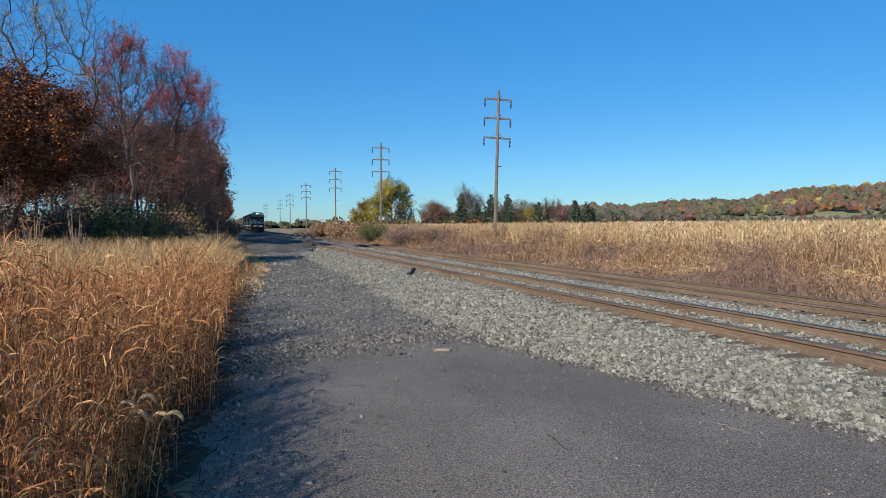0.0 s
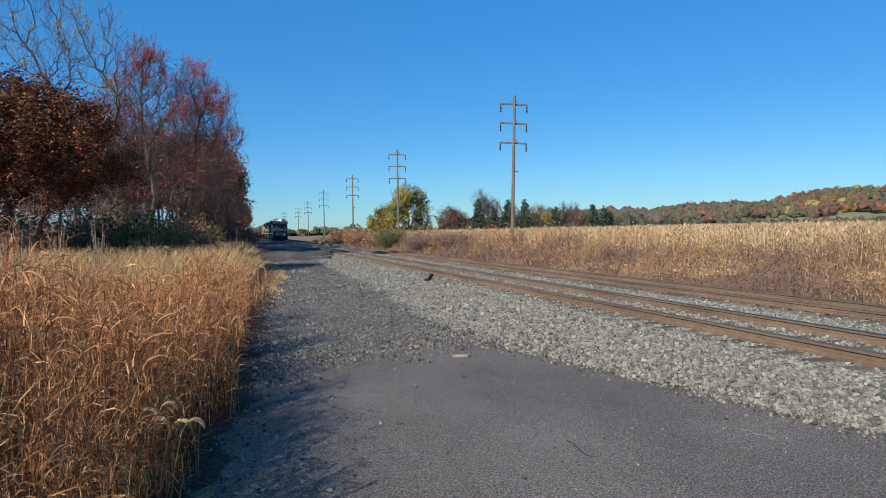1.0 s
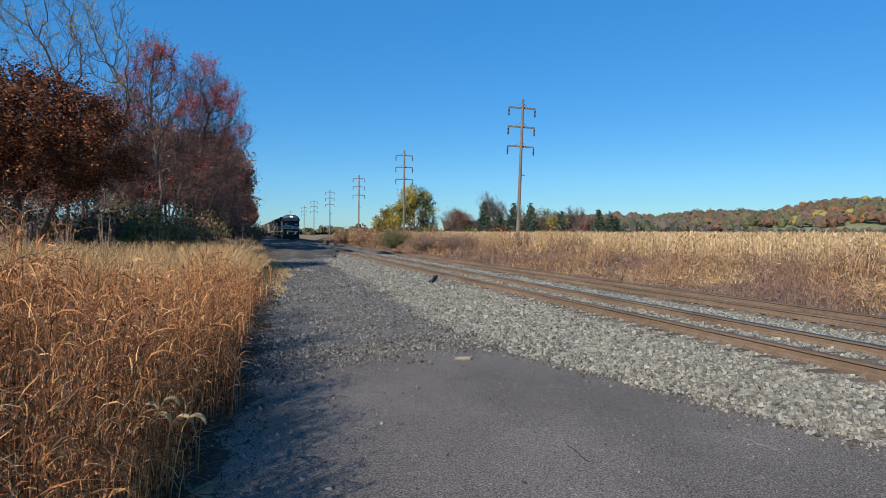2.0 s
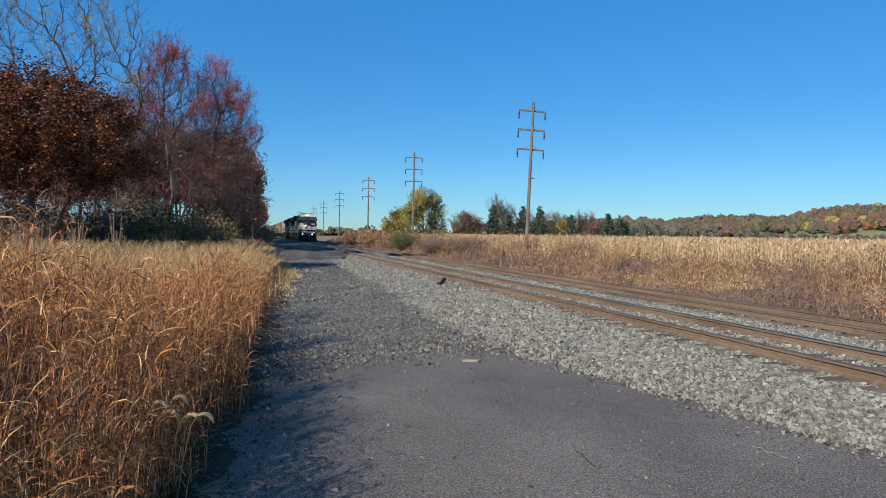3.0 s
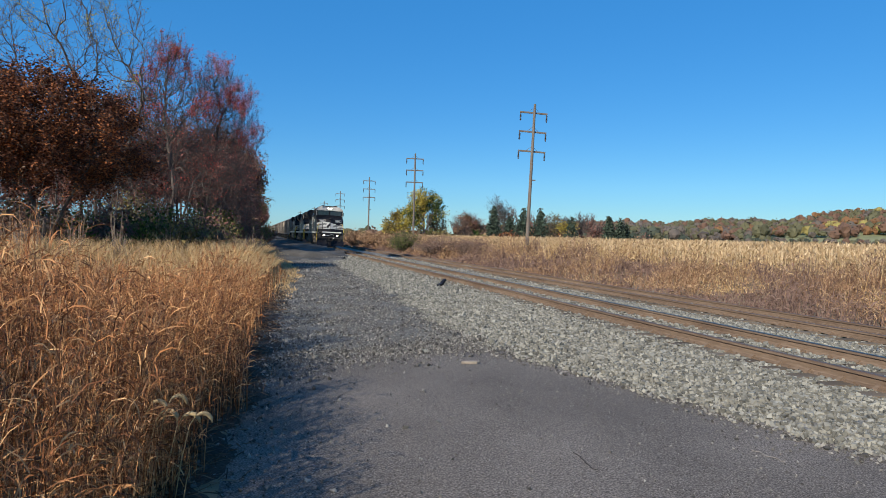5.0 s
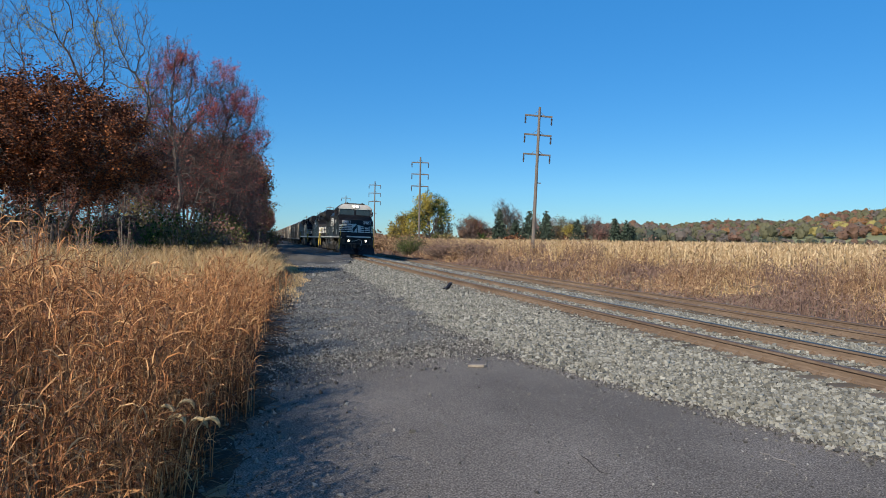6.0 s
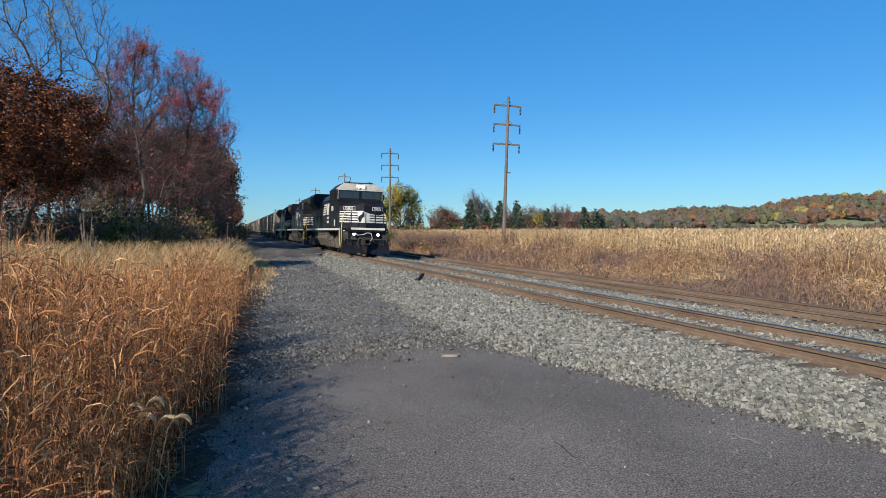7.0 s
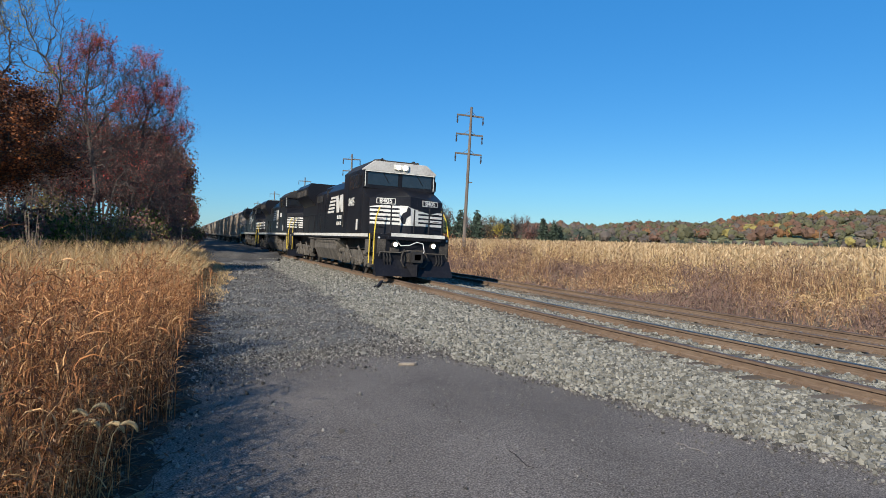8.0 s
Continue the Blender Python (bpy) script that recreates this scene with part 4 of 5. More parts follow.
    while y < 330:
        for row in (0, 1):
            x = np.interp(y, [60, 100, 150, 250, 330], [-3.6, -2.6, -2.0, 0.4, 1.5]) - row * r.uniform(4, 6)
            m = mats[r.randrange(5)]
            big = 1.0 if y < 130 else 0.45
            tree("wood_tree", 100 + k, (x, y + r.uniform(-2, 2), 0.1), (r.uniform(12.5, 15.5) if y < 160 else r.uniform(10.5, 13.5)) if row == 0 else r.uniform(13, 15.5), 0.16,
                 "autumn tree in a row along the railway with " + m.name, [(m, int((4200 if y < 110 else 3400) * big), 0.02, 1.1), (DARKLEAF, int(2000 * big), 0.02, 0.9)],
                 3, 3 if y < 85 else 2, 0.95, 0.6, 0.1, leaf=0.23 if y < 130 else 0.38, cloud=0.45, wide=3.2, prune=0.03)
            k += 1
        y += 7.5 if y < 150 else 13
    for i, (x, y, h, w, m, n) in enumerate(((-3.2, 47, 3.4, 2.2, GREENLEAF, 5200), (-8, 38, 2.2, 2.5, OLIVELEAF, 3000), (-12, 36, 2.3, 2.6, OLIVELEAF, 3000), (-16, 34, 2.2, 2.6, OLIVELEAF, 2600),
                                           (-20, 33, 2.4, 2.8, OLIVELEAF, 2600), (-5.2, 41, 2.0, 1.8, TWIG, 900), (-1.6, 56, 3.0, 2.2, DARKLEAF, 3000), (-0.6, 66, 3.0, 2.4, OLIVELEAF, 3000), (0.0, 80, 3.2, 2.6, DARKLEAF, 3000))):
        shrub(300 + i, (x, y, 0.05), h, w, m, n, "undergrowth bush with " + m.name + " below the trees", leaf=0.13)
    # thick undergrowth closing the gap below the crowns
    for i in range(34):
        x, y = -22 + 20 * i / 34 + r.uniform(-0.6, 0.6), r.uniform(30, 37)
        m = (OLIVELEAF, TWIG, DARKLEAF, OLIVELEAF, TWIG, GREENLEAF)[i % 6]
        shrub(900 + i, (x, y, 0.05), r.uniform(2.2, 3.5), r.uniform(1.5, 2.3), m, 1200, "undergrowth bush with " + m.name + " below the trees", leaf=0.12)
    for i in range(26):
        x, y = -21 + 19 * i / 26 + r.uniform(-0.5, 0.5), r.uniform(41, 56)
        m = (DARKLEAF, OLIVELEAF, TWIG)[i % 3]
        shrub(1000 + i, (x, y, 0.05), r.uniform(2.6, 4.4), r.uniform(1.6, 2.4), m, 1100, "tall undergrowth bush with " + m.name + " between the trunks", leaf=0.13)
    for i in range(14):
        x, y = -36 + 2.2 * i + r.uniform(-1, 1), r.uniform(48, 66)
        tree("wood_tree", 950 + i, (x, y, 0.1), r.uniform(9, 13), 0.16, "autumn tree deep in the wood with purple brown leaves", [(DARKLEAF, 2600, 0.02, 1.1)], 3, 2, 0.95, 0.6, 0.1, leaf=0.22, cloud=0.5, wide=3.2)
    # saplings and weeds standing between the grass and the trees
    for i in range(22):
        x, y = r.uniform(-13, 0.3), r.uniform(25, 40)
        shrub(400 + i, (x, y, 0.05), r.uniform(1.4, 2.6), r.uniform(0.5, 0.9), TWIG, 60, "thin leafless grey sapling at the wood's edge", "sapling", 0.06)


def build_far_trees():
    r = random.Random(23)
    # the clump by the second pole
    crowned_tree("yellow_green_tree", 31, (31.4, 118, 0.2), "tall airy yellow and green leaved tree by the pole line", [[(0, 0, -0.1), (0.2, 0, 3.0), (0, 0, 6.0)], [(0.2, 0, 2.0), (1.6, 0, 5.2)]],
                 [(0, 0, 8.2, 3.0, 2.6, 2.4, 4), (2.2, 0, 6.4, 2.2, 2.2, 2.2, 2), (-2.6, 0, 5.2, 2.0, 2.0, 2.4, 2)], 420, [(YELLOWLEAF, 3200, lambda x, y, z: x < 0.6), (GREENLEAF, 3600, lambda x, y, z: wave(x, z, 1.5, 2) > -0.1), (YELLOWLEAF, 1200, lambda x, y, z: wave(x, z, 1.2, 6) > 0.2)],
                 BARK, 0.5, 0.9, 2, 0.025, 2.1, 0.9, 0.5, 0.2, 0.2, 0.3)
    crowned_tree("yellow_green_tree", 32, (27.2, 121, 0.2), "yellow leaved low tree by the pole line", [[(0, 0, -0.1), (0.1, 0, 2.5)]], [(0, 0, 4.0, 2.4, 2.2, 2.6, 3), (-1.6, 0, 2.6, 2.0, 2.0, 1.8, 2)], 260,
                 [(YELLOWLEAF, 2600, lambda x, y, z: z > -9), (OLIVELEAF, 2200, lambda x, y, z: wave(x, z, 1.5, 2) > -0.1)], BARK, 0.5, 0.9, 2, 0.025, 2.1, 0.9, 0.5, 0.2, 0.2, 0.3)
    # the leafless growth that joins the clump
    for k in range(13):
        x = 26.5 + 3.4 * k + r.uniform(-1, 1)
        top = r.uniform(5.0, 8.0) + (2.2 if k in (0, 5, 6) else 0)
        crowned_tree("hedgerow_tree", 540 + k, (x + 6, r.uniform(117, 126), 0.2), "leafless grey tree in the hedgerow", [[(0, 0, -0.1), (0.1, 0, top * 0.4)], [(0.3, 0, -0.1), (0.9, 0, top * 0.35)]],
                     [(0, 0, top * 0.62, 1.9, 1.6, top * 0.38, 1), (0.8, 0, top * 0.4, 1.7, 1.6, top * 0.3, 1)], 200, [((TWIG, OLIVELEAF, TWIG, DARKLEAF)[k % 4], 1300, lambda x, y, z: z > 0.5)], BARK, 0.5, 0.7, 2, 0.042, 2.2, 1.0, 0.9, 0.17, 0.2, 0.3)
    spots = [(34.5, 122, 7.0, 1), (52, 110, 6.5, 2), (55, 112, 7.5, 0), (40, 118, 10.5, 0)]
    for i, (x, y, h, kind) in enumerate(spots):
        leaf_sets = [[(TWIG, 500, 0.2, 1.1)], [(RUSTLEAF_SHADED, 1600, 0.2, 1.1), (OLIVELEAF, 900, 0.1, 1)], [(YELLOWLEAF, 1500, 0.1, 0.7)]][kind]
        tree("hedgerow_tree", 500 + i, (x + 7.5, y, 0.2), h, 0.15, ("leafless grey tree in the hedgerow", "orange-brown tree in the hedgerow", "yellow tree in the hedgerow")[kind], leaf_sets, 3, 3, 0.7, 0.9, 0.15, 2, 0.18 if kind else 0.07, 0.35)
    for i, (x, y, h, w) in enumerate(((36.5, 112, 7.0, 2.4), (41, 108, 6.6, 3.0), (44, 107, 6.6, 3.0), (49, 104, 5.0, 2.2), (57, 104, 5.6, 2.4), (59.5, 104, 5.2, 2.2), (39, 110, 5.0, 2.4), (62, 106, 4.4, 2.2))):
        conifer(600 + i, (x + 7.5, y, 0.2), h * 1.12, w * 1.15)
    for i in range(44):
        x, y = r.uniform(20, 78), r.uniform(103, 130)
        shrub(700 + i, (x, y, 0.2), r.uniform(1.6, 3.2), r.uniform(1.6, 3.0), [OLIVELEAF, GREENLEAF, TWIG, RUSTLEAF_SHADED][i % 4], 500, "low hedgerow bush at the field's end", leaf=0.3)
    for i, (x, y, h, w, m) in enumerate(((16.8, 72, 2.6, 2.2, GREENLEAF), (18.5, 62, 2.2, 3.2, TWIG), (20.5, 58, 2.0, 2.6, TWIG), (17.6, 95, 2.6, 2.8, BRUSH), (19, 84, 2.6, 3.0, BRUSH), (17, 110, 2.6, 3.0, BRUSH))):
        shrub(800 + i, (x, y, -0.2), h, w, m, 4200, "rounded bush of " + m.name + " beside the track", leaf=0.08 if y < 80 else 0.14)


def canopy(name, pts, radius, seed, label, mat, per=24, leaf=0.22):
    """Far woods: each crown an uneven lobed mass with leaf clumps standing off its skin."""
    r = np.random.default_rng(seed)
    bm = bmesh.new()
    bmesh.ops.create_icosphere(bm, subdivisions=2, radius=1.0)
    bm.verts.index_update()
    ball = np.array([v.co[:] for v in bm.verts])
    tris = np.array([[v.index for v in f.verts] for f in bm.faces])
    bm.free()
    n, k = len(pts), len(ball)
    lump = r.uniform(0.75, 1.2, (n, 1, 3))
    a = r.uniform(0, 6.3, (n, 3, 1))
    wob = 1 + 0.16 * np.sin(ball[None, :, 0] * 4 + a[:, 0]) + 0.16 * np.sin(ball[None, :, 2] * 5 + ball[None, :, 1] * 3 + a[:, 1]) + 0.1 * np.sin(ball[None, :, 1] * 7 + a[:, 2]) + r.normal(0, 0.07, (n, k))
    v = pts[:, None] + ball[None] * lump * (wob * 0.82 * radius[:, None])[..., None]
    f = (np.arange(n)[:, None, None] * k + tris).reshape(-1, 3)
    u = r.normal(size=(n, per, 3))
    u /= np.linalg.norm(u, axis=2)[..., None]
    c = (pts[:, None] + u * lump * (radius[:, None] * r.uniform(0.75, 1.08, (n, per)))[..., None]).reshape(-1, 3)
    v2, q = leaves(c, np.repeat(radius * leaf, per), seed)
    return tagged(mesh_object(name, np.concatenate([v.reshape(-1, 3), v2]), [f, q + n * k], mat), label, "woods", kind="stuff")


def hill_height(x, y):
    """The wooded ridge beyond the field, higher to the east."""
    a = np.degrees(np.arctan2(x, y))
    d = np.hypot(x, y)
    crest = np.interp(a, [-60, -10, 20, 27.8, 32, 35, 37, 40, 43.5, 46, 48, 50, 53, 56, 60, 75], [0, 0, 4, 11, 16, 17, 16, 20, 21, 21, 27, 31, 32, 35, 34, 34])
    return 1.5 + crest * np.clip((d - 470) / 330, 0, 1) ** 1.2


def build_distance():
    r = np.random.default_rng(61)
    a = np.radians(np.linspace(-12, 85, 140))
    d = np.array([380, 420, 470, 530, 600, 680, 760, 820, 900, 1100])
    gx, gy = np.outer(d, np.sin(a)), np.outer(d, np.cos(a))
    v = np.stack([gx, gy, hill_height(gx, gy)], -1).reshape(-1, 3)
    i = (np.arange(len(d) - 1)[:, None] * len(a) + np.arange(len(a) - 1)).ravel()
    tagged(mesh_object("hill", v, np.stack([i, i + 1, i + len(a) + 1, i + len(a)], 1), MEADOW, smooth=True), "low hill with meadow and autumn woods", "hill", kind="structure")
    names = ["rust brown", "orange", "yellow", "olive", "grey leafless", "dark evergreen"]
    # the wood on the hill, in patches of one colour
    n = 2100
    ang, dist = r.uniform(radians(18), radians(68), n), np.sqrt(r.uniform(500 ** 2, 860 ** 2, n))
    x, y = dist * np.sin(ang), dist * np.cos(ang)
    deg = np.degrees(ang)
    patch = wave(x, y, 60, 3) + r.normal(0, 0.45, n)
    east = np.clip((deg - 38) / 14, 0, 1)
    tone = np.where(patch < -0.5, 4, np.where(patch < 0.0, 3, np.where(patch < 0.55, 0, np.where(patch < 0.95, 1, 2))))
    tone = np.where((tone > 0) & (tone < 3) & (r.uniform(size=n) > 0.25 + 0.75 * east), 4, tone)
    tone = np.where(r.uniform(size=n) < 0.12, 3, tone)
    keep = ~((deg > 38) & (deg < 58) & (dist < 560 + 20 * np.sin(deg)))
    rad = r.uniform(2.8, 5.4, n)
    p = np.stack([x, y, hill_height(x, y) + rad * 0.9 + r.uniform(-0.5, 1.5, n)], 1)
    for k in range(6):
        m = keep & (tone == k)
        if m.any():
            canopy("hill_woods", p[m], rad[m], 62 + k, names[k] + " autumn woods on the far hill", FAR_WOODS[k])
    # the belt of trees beyond the corn: tall and grey to the west, low bushes before the meadow to the east
    n = 620
    deg = r.uniform(19, 66, n)
    ang = np.radians(deg)
    dist = r.uniform(300, 350, n) / np.clip(np.cos(ang - radians(40)), 0.5, 1)
    x, y = dist * np.sin(ang), dist * np.cos(ang)
    tallness = np.interp(deg, [19, 27, 30, 36, 40, 44, 54, 57, 66], [6, 8, 10.0, 9.5, 6.5, 4.2, 3.6, 6.5, 7])
    rad = np.clip(tallness * 0.36, 1.4, 3.4) * r.uniform(0.75, 1.25, n)
    p = np.stack([x, y, land(x, y) + np.clip(tallness * r.uniform(0.2, 1.0, n) - rad * 0.6, 0.8, 12)], 1)
    low = p[:, 2] - land(x, y) < tallness * 0.3
    u = r.uniform(size=n)
    tone = np.where(low, np.where(u < 0.6, 5, 3), np.where(u < 0.42, 4, np.where(u < 0.72, 3, np.where(u < 0.9, 5, 0))))
    tone = np.where((deg > 55.5) & (u > 0.6), 2, tone)
    for k in range(6):
        m = tone == k
        if m.any():
            canopy("field_hedge", p[m], rad[m], 82 + k, names[k] + " tree belt beyond the corn", FAR_WOODS[k], 30, 0.26)
    n = 200
    ang = r.uniform(radians(-2), radians(16), n)
    dist = r.uniform(330, 520, n)
    x, y = dist * np.sin(ang), dist * np.cos(ang)
    p = np.stack([x, y, land(x, y) + r.uniform(0.5, 3.2, n)], 1)
    canopy("track_hedge", p, r.uniform(1.5, 3.0, n), 64, "low brown and olive growth along the track's far end", HEDGE)


HEDGE = material("mixed hedge", [(0.02, 0.03, 0.015), (0.05, 0.055, 0.028), (0.09, 0.08, 0.045), (0.13, 0.10, 0.06)], 0.03, 0.4, bump=0, island=0.5)


# ---- poles ----
def build_pole(at, height, lean):
    root = thing("power_pole", pose(*at, 0, lean, 0) @ pose(0, 0, 0, 0, 0, -6), "weathered grey wooden power pole with three crossarms", "power pole", "power poles along the railway")
    part("pole", rod((0, 0, -0.5), (0, 0, height), 0.19, 10, r1=0.12), POLEWOOD, root)
    for z, half in ((height - 0.85, 1.42), (height - 2.75, 1.42), (height - 4.7, 1.42)):
        arm = part("crossarm", box(-half, half, 0.12, 0.25, z - 0.08, z + 0.08, 0.01), POLEWOOD, root)
        for s in (-1, 1):
            part("brace", rod((s * 0.75, 0.19, z - 0.05), (s * 0.1, 0.15, z + 0.45), 0.02, 5), POLEWOOD, arm)
            ins = rod((s * (half - 0.06), 0.18, z - 0.08), (s * (half - 0.06), 0.18, z - 0.85), 0.045, 8)
            for k in range(5):
                zz = z - 0.2 - k * 0.13
                rod((s * (half - 0.06), 0.18, zz), (s * (half - 0.06), 0.18, zz - 0.05), 0.1, 8, ins)
            part("insulator", ins, INSULATOR, arm)
    part("step_bracket", box(0.12, 0.5, -0.03, 0.03, height - 7.6, height - 7.5), POLEWOOD, root)
    return root


def build_poles():
    for x, y, h, lean in ((25.75, 56.5, 15.2, 1.9), (24.43, 98, 15.2, 0.2), (25.0, 144, 15.2, 0.2), (24.9, 196, 15.2, 0.0), (26.3, 258, 15.0, 0.0), (27.5, 318, 15.0, 0.2), (25.5, 392, 15.0, 0)):
        build_pole((x, y, 0.0), h, lean)
    for a, d, h in ((33.0, 345, 10.5), (54.0, 330, 9.5)):
        root = thing("utility_pole", pose(d * math.sin(radians(a)), d * math.cos(radians(a)), 1.5), "thin pale utility pole beyond the corn field", "utility pole")
        part("pole", rod((0, 0, -0.5), (0, 0, h), 0.3, 6, r1=0.22), POLEWOOD, root)
        part("crossarm", box(-1, 1, -0.1, 0.1, h - 0.7, h - 0.5), POLEWOOD, root)


def build_house():
    root = thing("house", pose(53, 425, 1.0, 0, 0, 15), "small pale house with a grey gable roof far along the track", "house")
    part("wall", box(-4, 4, -5, 5, -0.5, 3.0), HOUSE, root)
    part("roof", prism([(-4.6, 2.9), (4.6, 2.9), (0, 5.2)], "y", -5.5, 5.5), SHINGLE, root)
    part("chimney", box(0.6, 1.2, -1, -0.3, 3.6, 6.0), HOUSE, root)
    for x in (-2, 1.6):
        w = part("window", box(x - 0.5, x + 0.5, -5.06, -4.98, 1.0, 2.2), PANE, root)
        part("sill", box(x - 0.6, x + 0.6, -5.12, -5.061, 0.92, 0.99), WHITE, w)


build_trees()
build_far_trees()
build_distance()
build_poles()
build_house()


# ---- the train ----
LOCO_LENGTH = 21.5
TAR = material("crack tar", [(0.02, 0.018, 0.017), (0.045, 0.04, 0.037)], 6, 40, bump=0.3)
SCUFF = material("pale road dust", [(0.16, 0.145, 0.13), (0.24, 0.22, 0.2)], 6, 40, bump=0.3)
SOOT = material("dark sooty steel", [(0.01, 0.01, 0.011), (0.02, 0.019, 0.019), (0.045, 0.042, 0.038)], 2, 18, rough=0.7, bump=0.2)


def lettering(body, size, m, mat, parent, name="lettering", bold=0.0):
    cu = bpy.data.curves.new(name, "FONT")
    cu.body, cu.size, cu.align_x, cu.align_y, cu.extrude, cu.offset = body, size, "CENTER", "CENTER", 0.004, bold
    ob = new(name, cu)
    dg = bpy.context.evaluated_depsgraph_get()
    me = bpy.data.meshes.new_from_object(ob.evaluated_get(dg))
    bpy.data.objects.remove(ob)
    me.materials.clear()
    me.materials.append(mat)
    t = new(name, me)
    t.parent = parent
    t.matrix_local = m
    return t


def build_truck(y0, parent, wheelsets):
    """A six-wheel truck whose first axle is at y0."""
    ys = (y0, y0 + 2.05, y0 + 4.1)
    frame_bm = None
    for s in (-1, 1):
        pts = [(y0 - 0.75, 0.78), (y0 - 0.55, 1.0), (y0 + 4.65, 1.0), (y0 + 4.85, 0.78), (y0 + 4.6, 0.6), (y0 + 3.4, 0.52), (y0 + 0.7, 0.52), (y0 - 0.5, 0.6)]
        a, b = sorted((s * 1.12, s * 1.26))
        frame_bm = prism(pts, "x", a, b, frame_bm)
        for y in ys:
            box(min(s * 1.05, s * 1.34), max(s * 1.05, s * 1.34), y - 0.26, y + 0.26, 0.35, 0.82, 0.03, frame_bm)
            rod((s * 1.3, y, 0.53), (s * 1.42, y, 0.53), 0.17, 10, frame_bm)
        for y in (y0 + 1.02, y0 + 3.07):
            rod((s * 1.3, y, 0.45), (s * 1.3, y, 0.95), 0.1, 8, frame_bm)
            rod((s * 1.32, y - 0.5, 0.62), (s * 1.32, y + 0.5, 1.15), 0.05, 6, frame_bm)
    part("truck_frame", frame_bm, DUST, parent, "dusty grey truck side frame")
    for y in ys:
        bm = rod((-0.72, 0, 0), (0.72, 0, 0), 0.09, 8)
        for s in (-1, 1):
            rod((s * 0.69, 0, 0), (s * 0.82, 0, 0), 0.53, 20, bm)
            rod((s * 0.66, 0, 0), (s * 0.69, 0, 0), 0.56, 20, bm)
            rod((s * 0.82, 0, 0), (s * 0.88, 0, 0), 0.2, 12, bm)
            for k in range(4):
                a = k * math.pi / 2
                rod((s * 0.8, 0.33 * math.cos(a), 0.33 * math.sin(a)), (s * 0.835, 0.33 * math.cos(a), 0.33 * math.sin(a)), 0.06, 6, bm)
        w = part("wheelset", bm, GRIME, parent)
        w.location = (0, y, 0.53)
        wheelsets.append((w, y))


def build_locomotive(m, number, wheelsets, lit, label):
    root = thing("locomotive", m, label, "locomotive", "locomotives of the freight train")
    # underframe and deck, 1.75 over the rails
    part("deck", box(-1.53, 1.53, 0.75, 20.9, 1.5, 1.72, 0.02), BLACK, root)
    part("underframe", box(-0.9, 0.9, 0.8, 20.8, 1.05, 1.5, 0.03), GRIME, root)
    for s in (-1, 1):
        part("sill_stripe", box(min(s * 1.532, s * 1.545), max(s * 1.532, s * 1.545), 1.7, 19.9, 1.58, 1.715), WHITE, root, "white sill stripe")
    tank = prism([(-1.45, 0.95), (-1.4, 1.35), (-0.9, 1.48), (0.9, 1.48), (1.4, 1.35), (1.45, 0.95), (1.2, 0.38), (-1.2, 0.38)], "y", 7.6, 13.0, None, 0.04)
    part("fuel_tank", tank, DUST, root, "dusty grey fuel tank")
    air = None
    for s in (-1, 1):
        air = rod((s * 1.3, 7.7, 1.32), (s * 1.3, 12.4, 1.32), 0.17, 12, air)
    part("air_reservoir", air, DUST, root)
    build_truck(2.35, root, wheelsets)
    build_truck(14.9, root, wheelsets)
    # pilot, plow, coupler, hoses
    part("pilot", box(-1.5, 1.5, 0.62, 0.8, 0.62, 1.66, 0.02), BLACK, root)
    plow = bmesh.new()
    prism([(0.62, 0.74), (0.62, 0.12), (0.2, 0.12), (0.42, 0.42)], "x", -1.56, 1.56, plow, 0.01)
    prism([(-0.35, 0.62), (0.35, 0.62), (0.0, 0.02)], "z", 0.13, 0.6, plow)
    part("plow", plow, BLACK, root, "black steel snow plow")
    coup = box(-0.16, 0.16, 0.0, 0.75, 0.72, 1.02, 0.04)
    box(-0.22, 0.22, 0.0, 0.28, 0.66, 1.08, 0.06, coup)
    part("coupler", coup, SOOT, root)
    for s in (-1, 1):
        path = [(s * 0.35, 0.6, 1.15), (s * 0.5, 0.4, 0.95), (s * 0.55, 0.36, 0.7), (s * 0.42, 0.38, 0.5), (s * 0.3, 0.45, 0.45)]
        part("air_hose", tubes(path, 0.03), GRIME, root)
    part("cable", tubes([(-0.7, 0.58, 1.5), (-0.55, 0.48, 1.28), (-0.2, 0.45, 1.32), (0.1, 0.45, 1.45), (0.35, 0.46, 1.4), (0.42, 0.46, 1.1), (0.3, 0.46, 0.9)], 0.017), HOUSE, root, "pale hose across the pilot")
    for s in (-1, 1):
        part("cut_lever", tubes([(s * 0.18, 0.5, 1.12), (s * 0.6, 0.5, 1.02), (s * 1.35, 0.55, 1.02), (s * 1.4, 0.5, 0.85)], 0.018), DUST, root)
        for k in range(3):
            x = s * (0.95 + 0.12 * k)
            part("control_hose", tubes([(x, 0.6, 1.0), (x, 0.48, 0.86), (x, 0.46, 0.66), (x - s * 0.05, 0.5, 0.55)], 0.022), SOOT, root)
        part("pilot_panel", box(min(s * 1.12, s * 1.46), max(s * 1.12, s * 1.46), 0.6, 0.618, 0.95, 1.5), GRIME, root)
    part("coupler_pocket", box(-0.34, 0.34, 0.56, 0.619, 0.66, 1.14, 0.02), GRIME, root)
    part("jumper_box", box(-0.95, -0.6, 0.53, 0.62, 1.02, 1.2, 0.015), GRIME, root)
    part("anticlimber", box(-1.1, 1.1, 0.4, 0.75, 1.5, 1.62, 0.02), BLACK, root)
    part("front_stripe", box(-0.98, 1.22, 0.38, 0.398, 1.63, 1.76), WHITE, root, "white front platform stripe")
